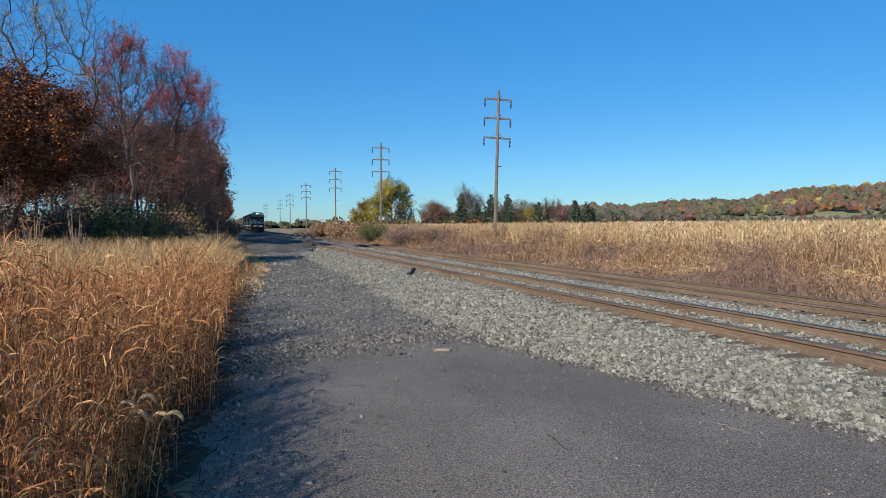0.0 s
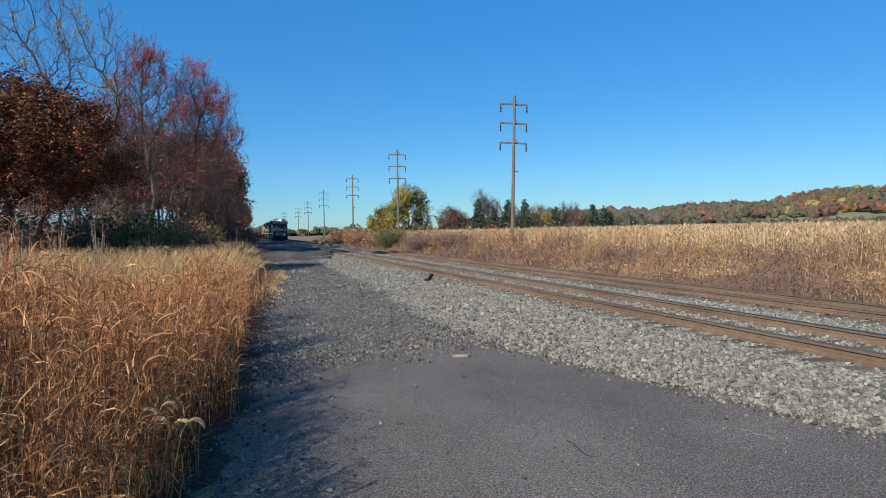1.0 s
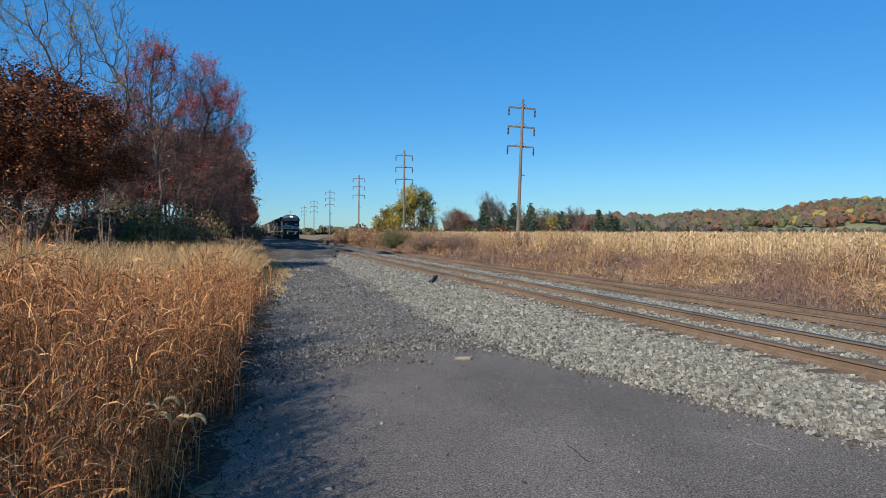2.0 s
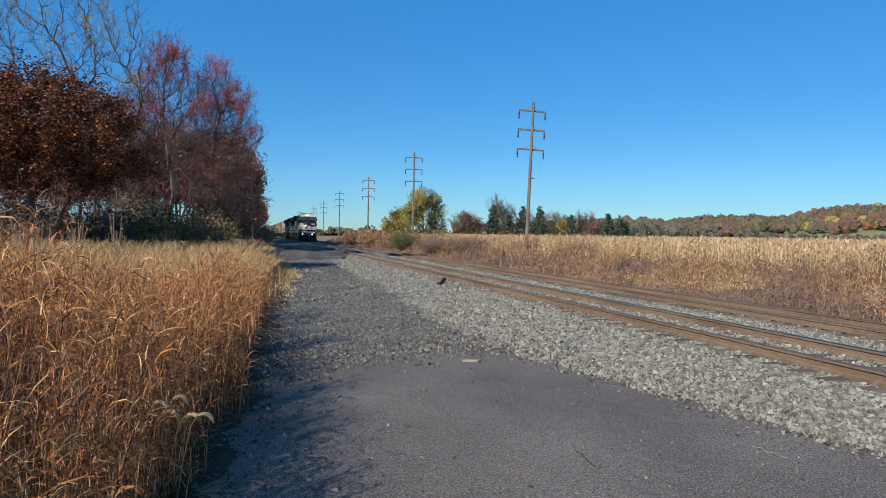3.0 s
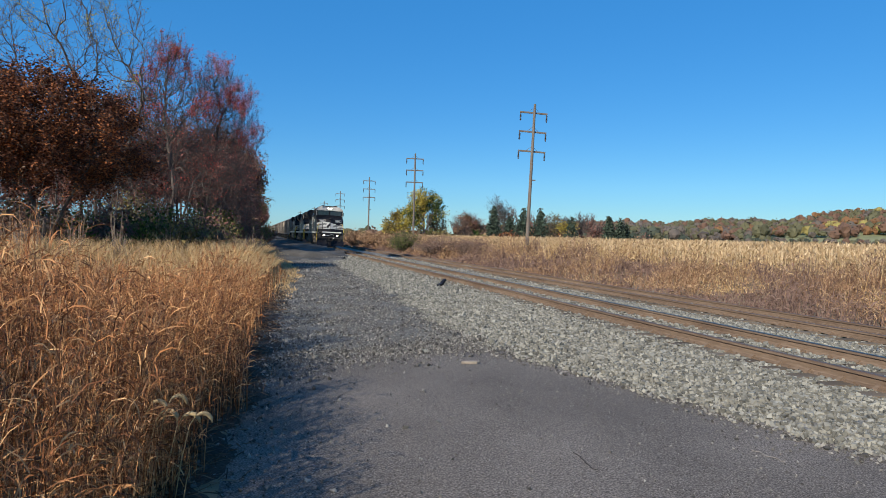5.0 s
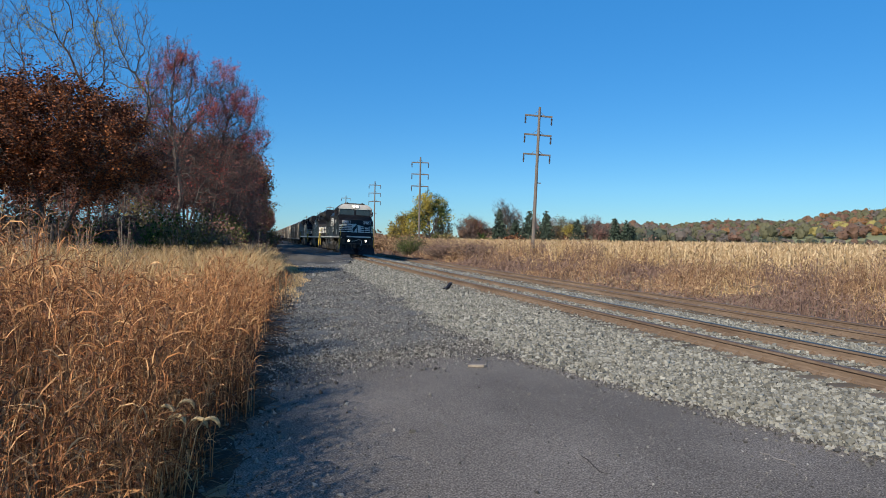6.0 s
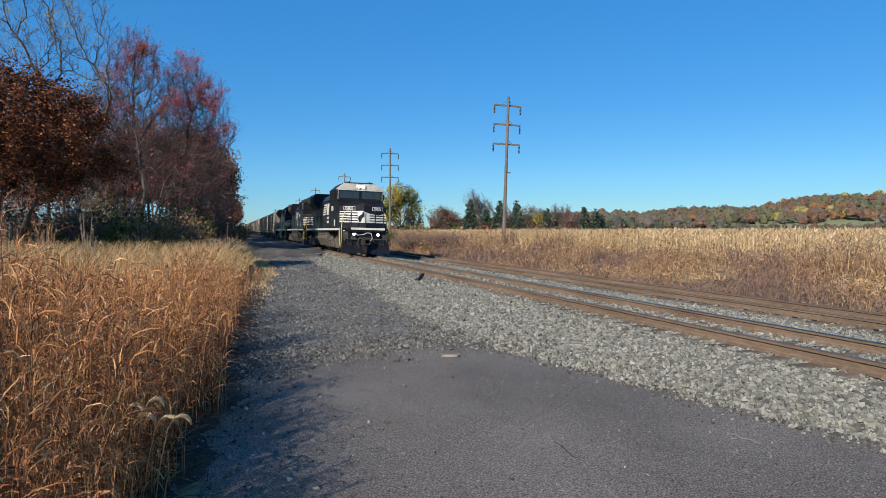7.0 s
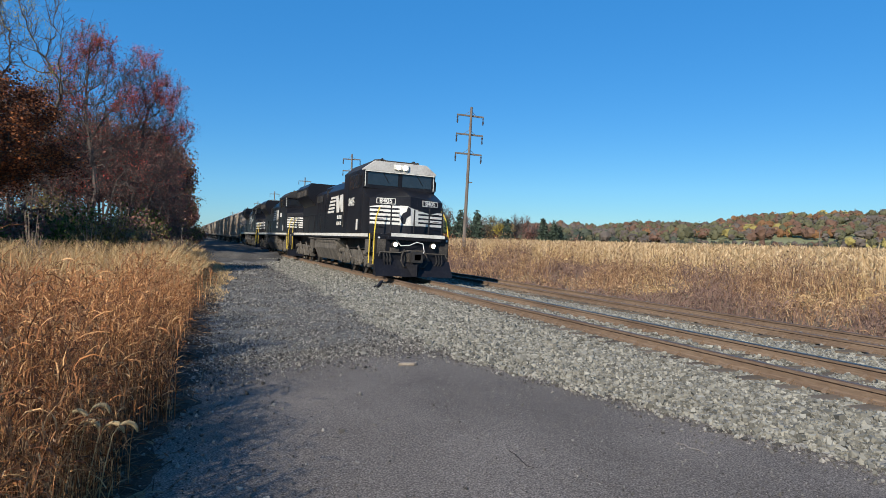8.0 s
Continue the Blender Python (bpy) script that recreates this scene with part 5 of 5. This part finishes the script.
    part("front_platform", box(-0.98, 1.22, 0.4, 0.95, 1.622, 1.755, 0.01), BLACK, root)
    for s in (-1, 1):
        d = part("ditch_light", rod((s * 0.78, 0.6, 1.33), (s * 0.78, 0.44, 1.33), 0.11, 14), GRIME, root)
        part("lens", rod((s * 0.78, 0.445, 1.33), (s * 0.78, 0.425, 1.33), 0.085, 14), DITCH if lit else PANE, d, "lit ditch light" if lit else "")
        # corner steps with yellow rails
        st = box(min(s * 1.15, s * 1.5), max(s * 1.15, s * 1.5), 0.85, 1.25, 0.42, 0.47)
        for z in (0.78, 1.12):
            box(min(s * 1.15, s * 1.5), max(s * 1.15, s * 1.5), 0.95, 1.3, z, z + 0.05, 0, st)
        box(min(s * 1.12, s * 1.16), max(s * 1.12, s * 1.16), 0.85, 1.4, 0.42, 1.6, 0, st)
        part("corner_steps", st, BLACK, root)
        for yy in (0.78, 1.42):
            part("grab_rail", tubes([(s * 1.53, yy, 0.55), (s * 1.53, yy, 1.75), (s * 1.46, yy + 0.1, 2.35), (s * 1.3, yy + 0.22, 2.75)], 0.024), YELLOW, root, "yellow corner hand rail")
    # low wide nose
    nose = bmesh.new()
    low = [(-1.56, 1.4), (0, 0.95), (1.56, 1.4), (1.56, 2.8), (-1.56, 2.8)]
    top = [(-1.56, 1.62, 3.12), (0, 1.2, 3.26), (1.56, 1.62, 3.12), (1.56, 2.8, 3.62), (-1.56, 2.8, 3.62)]
    lo = [nose.verts.new((x, y, 1.72)) for x, y in low]
    hi = [nose.verts.new(p) for p in top]
    nose.faces.new(lo[::-1])
    ridge = nose.verts.new((0, 2.8, 3.76))
    nose.faces.new((hi[0], hi[1], ridge, hi[4])), nose.faces.new((hi[1], hi[2], hi[3], ridge))
    nose.faces.new((lo[3], lo[4], hi[4], ridge, hi[3]))
    for i in (0, 1, 2, 4):
        nose.faces.new((lo[i], lo[(i + 1) % 5], hi[(i + 1) % 5], hi[i]))
    part("nose", nose, BLACK, root)

    # white bands across the nose, leaning back as the nose does
    def nose_y(x, z):
        k = (z - 1.72) / 1.4
        return 0.95 + 0.235 * k + 0.285 * abs(x)

    def band(x0, x1, z0, z1, lift=0.006):
        bm = bmesh.new()
        xs = [x for x in (x0, 0.0, x1) if x0 <= x <= x1]
        xs = sorted(set(xs))
        rows = [[bm.verts.new((x, nose_y(x, z) - lift, z)) for x in xs] for z in (z0, z1)]
        for i in range(len(xs) - 1):
            bm.faces.new((rows[0][i], rows[0][i + 1], rows[1][i + 1], rows[1][i]))
        back = bmesh.ops.extrude_face_region(bm, geom=list(bm.faces))
        for v in back["geom"]:
            if isinstance(v, bmesh.types.BMVert):
                v.co.y += lift - 0.002
        return bm

    for i in range(5):
        z = 2.1 + i * 0.165
        part("nose_band", band(-1.55, -0.42, z, z + 0.095), WHITE, root, "white painted band")
        part("nose_band", band(0.36, 1.55, z, z + 0.095), WHITE, root, "white painted band")
    part("nose_panel", band(-0.42, 0.36, 2.09, 2.87), WHITE, root, "white panel with a dark emblem")
    emblem = prism([(-0.34, 2.16), (-0.22, 2.14), (-0.16, 2.38), (0.0, 2.5), (0.0, 2.78), (-0.1, 2.84), (-0.14, 2.66), (-0.3, 2.56), (-0.4, 2.36)], "y", -0.012, 0.0)
    for v in emblem.verts:
        v.co.y += nose_y(v.co.x, v.co.z) - 0.006
    part("emblem", emblem, BLACK, root, "black upright emblem")
    for x in (-0.95, 0.0, 0.62, 1.18):
        part("front_rail", tubes([(x, 0.62, 1.75), (x, 0.62, 2.8), (x, 0.8, 2.86)] if x else [(x, 0.62, 1.75), (x, 0.62, 2.72)], 0.03), BLACK, root)
    # cab
    half = 1.58
    cab = prism([(-half, 1.72), (half, 1.72), (half, 4.36), (1.12, 4.7), (-1.12, 4.7), (-half, 4.36)], "y", 2.65, 5.9, None, 0.03)
    part("cab", cab, BLACK, root)
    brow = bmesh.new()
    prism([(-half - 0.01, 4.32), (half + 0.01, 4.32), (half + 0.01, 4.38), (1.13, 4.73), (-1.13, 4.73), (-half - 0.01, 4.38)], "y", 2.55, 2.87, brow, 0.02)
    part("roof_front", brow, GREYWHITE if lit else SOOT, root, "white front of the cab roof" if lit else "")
    part("roof", prism([(-half - 0.01, 4.36), (half + 0.01, 4.36), (1.14, 4.76), (-1.14, 4.76)], "y", 2.88, 5.95, None, 0.02), SOOT, root)
    for x0, x1 in ((-1.4, -0.09), (0.09, 1.4)):
        w = part("windshield", prism([(x0, 3.74), (x1, 3.74), (x1, 4.24), (x0, 4.24)], "y", 2.6, 2.64), PANE, root, "dark windshield")
        part("wiper", rod(((x0 + x1) / 2, 2.58, 4.26), ((x0 + x1) / 2 + 0.25, 2.58, 3.86), 0.012, 5), BLACK, w)
    part("window_surround", box(-half, half, 2.61, 2.649, 3.6, 4.3), BLACK, root)
    hl = part("headlight", box(-0.32, 0.32, 2.47, 2.55, 4.42, 4.64, 0.04), WHITE if lit else SOOT, root)
    for s in (-1, 1):
        part("lens", rod((s * 0.15, 2.48, 4.52), (s * 0.15, 2.45, 4.52), 0.105, 14), LAMP if lit else PANE, hl, "lit headlight lens" if lit else "")
        nb = part("number_board", box(min(s * 0.62, s * 1.32), max(s * 0.62, s * 1.32), -0.03, 0.02, -0.09, 0.09), BLACK, root, "number board with white figures")
        if number:
            part("board_frame", box(min(s * 0.59, s * 1.35), max(s * 0.59, s * 1.35), -0.02, 0.025, -0.12, 0.12), WHITE, nb, "white frame of the number board")
        if number:
            lettering(number, 0.26, Matrix.Translation((s * 0.97, -0.034, 0)) @ pose(0, 0, 0, 90, 0, 0), WHITE, nb, bold=0.004)
        nb.matrix_local = pose(0, nose_y(0, 3.02), 3.02, 0, 0, 0) @ pose(0, 0, 0, -9, 0, s * 15.9)
        for y0, y1 in ((3.1, 3.85), (4.0, 4.8)):
            part("side_window", box(min(s * 1.575, s * 1.595), max(s * 1.575, s * 1.595), y0, y1, 3.62, 4.2, 0.005), PANE, root)
        part("mirror", box(min(s * 1.575, s * 1.72), max(s * 1.575, s * 1.72), 2.85, 2.91, 3.7, 4.1), BLACK, root)
        if number:
            turn = pose(0, 0, 0, 90, 0, -90) if s < 0 else pose(0, 0, 0, 90, 0, 90)
            lettering(number, 0.5, Matrix.Translation((s * 1.588, 4.4, 3.05)) @ turn, WHITE, root, "cab_number", 0.008)
        else:
            part("cab_number", box(min(s * 1.581, s * 1.59), max(s * 1.581, s * 1.59), 4.1, 5.0, 2.9, 3.2), WHITE, root)
        part("class_plate", box(min(s * 1.581, s * 1.592), max(s * 1.581, s * 1.592), 3.2, 3.45, 1.85, 2.3), WHITE, root, "white plate by the cab steps")
    for x in (-1.5, 1.5):
        part("window_frame", box(x - 0.015, x + 0.015, 2.595, 2.609, 3.66, 4.32), WHITE, root, "pale frame of the windshield")
    part("window_post", box(-0.07, 0.07, 2.585, 2.61, 3.68, 4.28), BLACK, root)
    part("visor_edge", box(-1.5, 1.5, 2.5, 2.548, 4.27, 4.31), WHITE if lit else SOOT, root)
    # two small pale plates set behind the windshield panes
    for x in (-0.75, 0.55):
        part("seat_back", box(x - 0.2, x + 0.2, 2.642, 2.648, 3.76, 3.98), WHITE, root, "small pale plate behind the windshield")
    part("nose_door", band(0.62, 1.18, 1.8, 3.0, 0.004), BLACK, root)
    for s in (-1, 1):
        for z in (2.0, 2.3, 2.6, 2.9):
            part("nose_grab", rod((s * 1.35, nose_y(1.35, z) - 0.05, z), (s * 1.05, nose_y(1.05, z) - 0.05, z), 0.012, 5), BLACK, root)
        part("roof_horn", rod((s * 0.7, 3.3, 4.86), (s * 0.7, 3.0, 4.86), 0.035, 8, None, 0.06), SOOT, root)
        part("step_light", rod((s * 1.4, 0.6, 1.56), (s * 1.4, 0.57, 1.56), 0.04, 8), HOUSE, root)
    ac = box(-0.9, 0.9, 3.1, 4.9, 4.74, 4.86, 0.03)
    for x in (-0.8, -0.6, 0.7, 0.9):
        rod((x, 3.0, 4.82), (x, 3.9, 4.9), 0.05, 8, ac)
    part("roof_gear", ac, GRIME, root)
    # engine hood with doors, dynamic brake box, radiator wings
    part("hood", prism([(-0.98, 1.72), (0.98, 1.72), (0.98, 3.95), (0.78, 4.18), (-0.78, 4.18), (-0.98, 3.95)], "y", 5.9, 19.9, None, 0.03), BLACK, root)
    part("blower_box", prism([(-1.5, 1.72), (1.5, 1.72), (1.5, 3.78), (1.15, 4.2), (-1.15, 4.2), (-1.5, 3.78)], "y", 5.95, 9.7, None, 0.04), BLACK, root)
    part("brake_box", prism([(-1.2, 3.5), (1.2, 3.5), (1.2, 4.12), (0.9, 4.3), (-0.9, 4.3), (-1.2, 4.12)], "y", 9.75, 11.6, None, 0.03), BLACK, root)
    part("radiator", prism([(-1.0, 3.4), (1.0, 3.4), (1.5, 3.95), (1.5, 4.5), (1.3, 4.74), (-1.3, 4.74), (-1.5, 4.5), (-1.5, 3.95)], "y", 15.6, 19.6, None, 0.03), BLACK, root)
    part("exhaust", box(-0.4, 0.4, 12.4, 13.4, 4.15, 4.45, 0.03), GRIME, root)
    for s in (-1, 1):
        for k in range(8):
            y = 9.75 + k * 0.72
            part("hood_door", box(min(s * 0.985, s * 1.0), max(s * 0.985, s * 1.0), y, y + 0.66, 1.95, 3.46, 0.006), BLACK, root)
        for k in range(3):
            part("grille", box(min(s * 1.505, s * 1.515), max(s * 1.505, s * 1.515), 15.8 + k * 1.25, 16.9 + k * 1.25, 4.0, 4.36), GRIME, root)
        # the road's mark on the blower box: a plain block with bars
        x0, x1 = sorted((s * 1.502, s * 1.512))
        for k in range(5):
            part("mark_bar", box(x0, x1, 8.16 - 0.09 * k, 9.55 - 0.15 * k, 2.72 + k * 0.17, 2.82 + k * 0.17), WHITE, root, "white bar")
        part("mark_block", prism([(6.25, 2.7), (6.65, 2.7), (6.92, 3.15), (7.06, 2.7), (7.55, 2.7), (7.8, 3.52), (7.33, 3.52), (7.17, 3.05), (6.9, 3.52), (6.38, 3.52)], "x", x0, x1), WHITE, root, "white block mark")
        for k in range(3):
            part("small_mark", box(x0, x1, 6.5 + k * 0.34, 6.72 + k * 0.34, 2.38, 2.56), WHITE, root)
            part("small_mark", box(x0, x1, 6.55 + k * 0.34, 6.77 + k * 0.34, 2.1, 2.26), WHITE, root)
        for k, (ya, yb, za, zb) in enumerate(((9.9, 10.6, 3.6, 4.05), (10.8, 11.5, 3.6, 4.0), (13.4, 15.2, 3.5, 3.9))):
            part("louvre", box(min(s * 0.99, s * 1.012) if k == 2 else min(s * 0.99, s * 1.21), max(s * 0.99, s * 1.012) if k == 2 else max(s * 0.99, s * 1.21), ya, yb, za, zb, 0.01), SOOT, root)
        part("sand_box", box(min(s * 1.0, s * 1.5), max(s * 1.0, s * 1.5), 1.5, 2.2, 0.95, 1.48, 0.03), DUST, root)
        part("battery_box", box(min(s * 1.0, s * 1.48), max(s * 1.0, s * 1.48), 13.2, 14.2, 0.85, 1.48, 0.03), DUST, root)
        for yy in (2.2, 6.6, 14.75, 19.1):
            part("brake_cylinder", rod((s * 1.3, yy, 0.95), (s * 1.3, yy + 0.45, 0.88), 0.12, 10), DUST, root)
        part("pipe_run", tubes([(s * 1.5, 6.6, 1.42), (s * 1.5, 14.6, 1.42)], 0.03), DUST, root)
        part("cab_door", box(min(s * 1.581, s * 1.589), max(s * 1.581, s * 1.589), 5.05, 5.7, 1.9, 3.9, 0.003), BLACK, root)
        part("grab_iron", rod((s * 1.6, 5.75, 2.0), (s * 1.6, 5.75, 3.2), 0.015, 5), DUST, root)
        # side hand rail on stanchions
        part("side_rail", rod((s * 1.46, 6.2, 2.75), (s * 1.46, 20.6, 2.75), 0.02, 6), BLACK, root)
        for k in range(9):
            part("stanchion", rod((s * 1.46, 6.3 + k * 1.75, 1.72), (s * 1.46, 6.3 + k * 1.75, 2.75), 0.02, 6), BLACK, root)
        part("rear_rail", tubes([(s * 1.5, 20.6, 0.6), (s * 1.5, 20.6, 2.3), (s * 1.3, 20.4, 2.7)], 0.024), YELLOW, root, "yellow corner hand rail")
    part("rear_pilot", box(-1.5, 1.5, 20.75, 20.9, 0.6, 1.6, 0.02), BLACK, root)
    part("rear_coupler", box(-0.16, 0.16, 20.85, 21.45, 0.72, 1.02, 0.04), GRIME, root)
    return root


CAR_LENGTH = 16.6


def build_car(m, label, silver):
    root = thing("hopper_car", m, label, "freight car", "cars of the freight train")
    part("body", prism([(-1.4, 1.15), (1.4, 1.15), (1.5, 1.6), (1.5, 4.35), (1.15, 4.62), (-1.15, 4.62), (-1.5, 4.35), (-1.5, 1.6)], "y", 0.75, 15.85, None, 0.03), CARGREY, root, "weathered grey-brown ribbed side")
    part("roof", prism([(-1.3, 4.5), (1.3, 4.5), (0.8, 4.86), (-0.8, 4.86)], "y", 0.6, 16.0, None, 0.02), CARROOF if silver else CARGREY, root, "bare metal roof" if silver else "")
    rib_me = None
    for s in (-1, 1):
        for k in range(14):
            if rib_me is None:
                ob = part("side_post", box(-0.06, 0.06, -0.06, 0.06, 1.3, 4.36, 0.01), CARGREY, root)
                rib_me = ob.data
            else:
                ob = new("side_post", rib_me)
                ob.parent = root
            ob.location = (s * 1.53, 1.0 + k * 1.123, 0)
    part("sill", box(-1.5, 1.5, 0.6, 16.0, 1.0, 1.18, 0.02), GRIME, root)
    wheel_me = None
    for y in (2.6, 14.0):
        for s in (-1, 1):
            part("side_frame", prism([(y - 1.25, 0.62), (y - 0.4, 0.8), (y + 0.4, 0.8), (y + 1.25, 0.62), (y + 1.1, 0.4), (y - 1.1, 0.4)], "x", min(s * 0.98, s * 1.12), max(s * 0.98, s * 1.12)), DUST, root)
            for dy in (-0.9, 0.9):
                if wheel_me is None:
                    wheel_me = part("wheel", rod((-0.07, 0, 0), (0.07, 0, 0), 0.46, 16), GRIME, root).data
                    root.children[-1].location = (s * 0.75, y + dy, 0.46)
                    continue
                w = new("wheel", wheel_me)
                w.parent = root
                w.location = (s * 0.75, y + dy, 0.46)
    part("coupler", box(-0.14, 0.14, 0.0, 16.6, 0.74, 0.98, 0.02), GRIME, root)
    for s in (-1, 1):
        for z in (1.6, 2.1, 2.6, 3.1, 3.6, 4.1):
            part("ladder_rung", rod((s * 1.55, 0.8, z), (s * 1.55, 1.25, z), 0.015, 5), GRIME, root)
    return root


def build_small_things():
    root = thing("rail_scrap", pose(6.2, 20.65, 0.09, 0, 0, 25), "dark bent scrap of steel lying on the ballast", "scrap")
    part("plate", prism([(-0.14, 0.0), (0.04, 0.01), (0.14, 0.15), (0.19, 0.26), (0.13, 0.24), (0.01, 0.11), (-0.15, 0.07)], "y", -0.06, 0.06, None, 0.01), BLACK, root)
    part("bolt", rod((0.07, -0.02, 0.14), (0.21, -0.04, 0.2), 0.018, 6), BLACK, root)
    r = np.random.default_rng(71)
    v, q = stones(np.array([[0, 0, 0.03]]), np.array([0.1]), 8)
    rock = mesh_object("stone", v, q, STONE)
    rock.matrix_world = pose(2.58, 9.34, 0.0)
    tagged(rock, "pale loose stone lying on the road", "stone")
    chip = part("wood_chip", prism([(-0.13, -0.03), (0.1, -0.045), (0.15, 0.0), (0.08, 0.04), (-0.1, 0.03)], "z", 0.0, 0.035, None, 0.006), WOODCHIP, None)
    chip.matrix_world = pose(3.0, 8.44, 0.004, 0, 0, -10)
    tagged(chip, "splintered pale piece of wood on the asphalt", "wood")


def build_cracks():
    """Thin uneven cracks and scuffs in the asphalt."""
    r = random.Random(81)
    for (x0, y0), (x1, y1), w, mat, label in CRACKS:
        n = 9
        pts = [(x0 + (x1 - x0) * k / n + r.uniform(-0.025, 0.025), y0 + (y1 - y0) * k / n + r.uniform(-0.025, 0.025)) for k in range(n + 1)]
        side = Vector((y0 - y1, x1 - x0)).normalized()
        bm = bmesh.new()
        for k in range(n):
            wa, wb = w * (0.25 + r.random()), w * (0.25 + r.random())
            a, b = Vector(pts[k]), Vector(pts[k + 1])
            quad = [a - side * wa, b - side * wb, b + side * wb, a + side * wa]
            lo, hi = [bm.verts.new((*p, 0.0)) for p in quad], [bm.verts.new((*p, 0.005)) for p in quad]
            bm.faces.new(hi)
            for i in range(4):
                bm.faces.new((lo[i], lo[(i + 1) % 4], hi[(i + 1) % 4], hi[i]))
        tagged(part("road_crack", bm, mat, None), label, "crack", kind="structure")


CRACKS = [((2.66, 4.75), (2.64, 4.3), 0.0035, TAR, "short dark crack in the asphalt"), ((4.3, 4.45), (4.32, 4.1), 0.004, SCUFF, "pale scuff on the asphalt")]
build_cracks()


def build_foxtails():
    """Pale drooping seed heads standing free at the grass's edge."""
    spots = [(-0.72, 4.55, 0.68, 1), (-0.66, 4.5, 0.62, 1), (-0.52, 4.45, 0.6, 1), (-0.44, 4.42, 0.6, 1), (-1.3, 4.6, 0.74, -1), (-0.6, 4.5, 0.7, 1), (-1.0, 4.4, 0.6, 1)]
    for i, (x, y, h, side) in enumerate(spots):
        root = thing("foxtail_grass", pose(x, y, 0.0, 0, 0, -20 + 9 * i), "pale drooping foxtail head on a thin dry stalk", "grass", "foxtails at the road edge")
        stem = [(-0.06 * side, 0, 0), (-0.02 * side, 0, h * 0.5), (0.03 * side, 0, h * 0.9), (0.07 * side, 0, h)]
        part("stem", tubes(stem, 0.004, None, 5), PALE, root)
        head = None
        path = [(0.07 * side, 0, h), (0.11 * side, 0, h + 0.012), (0.145 * side, 0, h), (0.165 * side, 0, h - 0.03), (0.172 * side, 0, h - 0.06)]
        radii = (0.008, 0.014, 0.015, 0.012, 0.004)
        for k in range(4):
            head = rod(path[k], path[k + 1], radii[k], 7, head, radii[k + 1])
        part("seed_head", head, SEED, root, "pale fuzzy seed head")
        blade = blades(np.array([[0.0, 0, 0.05], [0.0, 0.01, 0.12], [0, 0, 0.2]]), np.array([0.35, 0.3, 0.25]), np.full(3, 0.009), 1.4, 900 + i, 0.5)
        tagged(mesh_object("leaf_blade", blade[0], blade[1], PALE, root), kind="stuff")


build_foxtails()

# ---- set the train on its track ----
wheelsets = []
SPEED, FRONT_END, RAIL_TOP = 16.62, 22.0, 0.25
bank = math.degrees(math.atan2(TOP_B - TOP_A, GAUGE))


def train_pose(offset, t):
    return pose(NEAR_MID, FRONT_END + offset + SPEED * (8.0 - t), RAIL_TOP, 0, -bank, 0)


train = []
for i, number in enumerate(("8405", "", "")):
    off = i * LOCO_LENGTH
    label = ("black freight locomotive with white nose bands and lit headlights", "black trailing locomotive with white bands, lamps off", "black trailing locomotive coupled before the cars")[i]
    train.append((build_locomotive(train_pose(off, 0), number, wheelsets, i == 0, label), off))
off = 3 * LOCO_LENGTH + 0.3
for i in range(15):
    train.append((build_car(train_pose(off, 0), "tall ribbed grey-brown freight car" + (" with a bare metal roof" if i == 0 else ", weathered and streaked"), i == 0), off))
    off += CAR_LENGTH
build_small_things()


def motions():
    walk(cam, [(t, pose(0, 0, EYE, rx, ry, rz)) for t, rx, ry, rz in TURNS])
    for ob, o in train:
        walk(ob, [(t, train_pose(o, t)) for t in (0.0, 2.0, 4.0, 6.0, 8.0)])
    count = 240
    for w, y in wheelsets[:6]:
        walk(w, [(8.0 * k / count, pose(0, y, 0.53, math.degrees(SPEED / 0.53 * 8.0 * k / count) % 360)) for k in range(count + 1)])


motions()
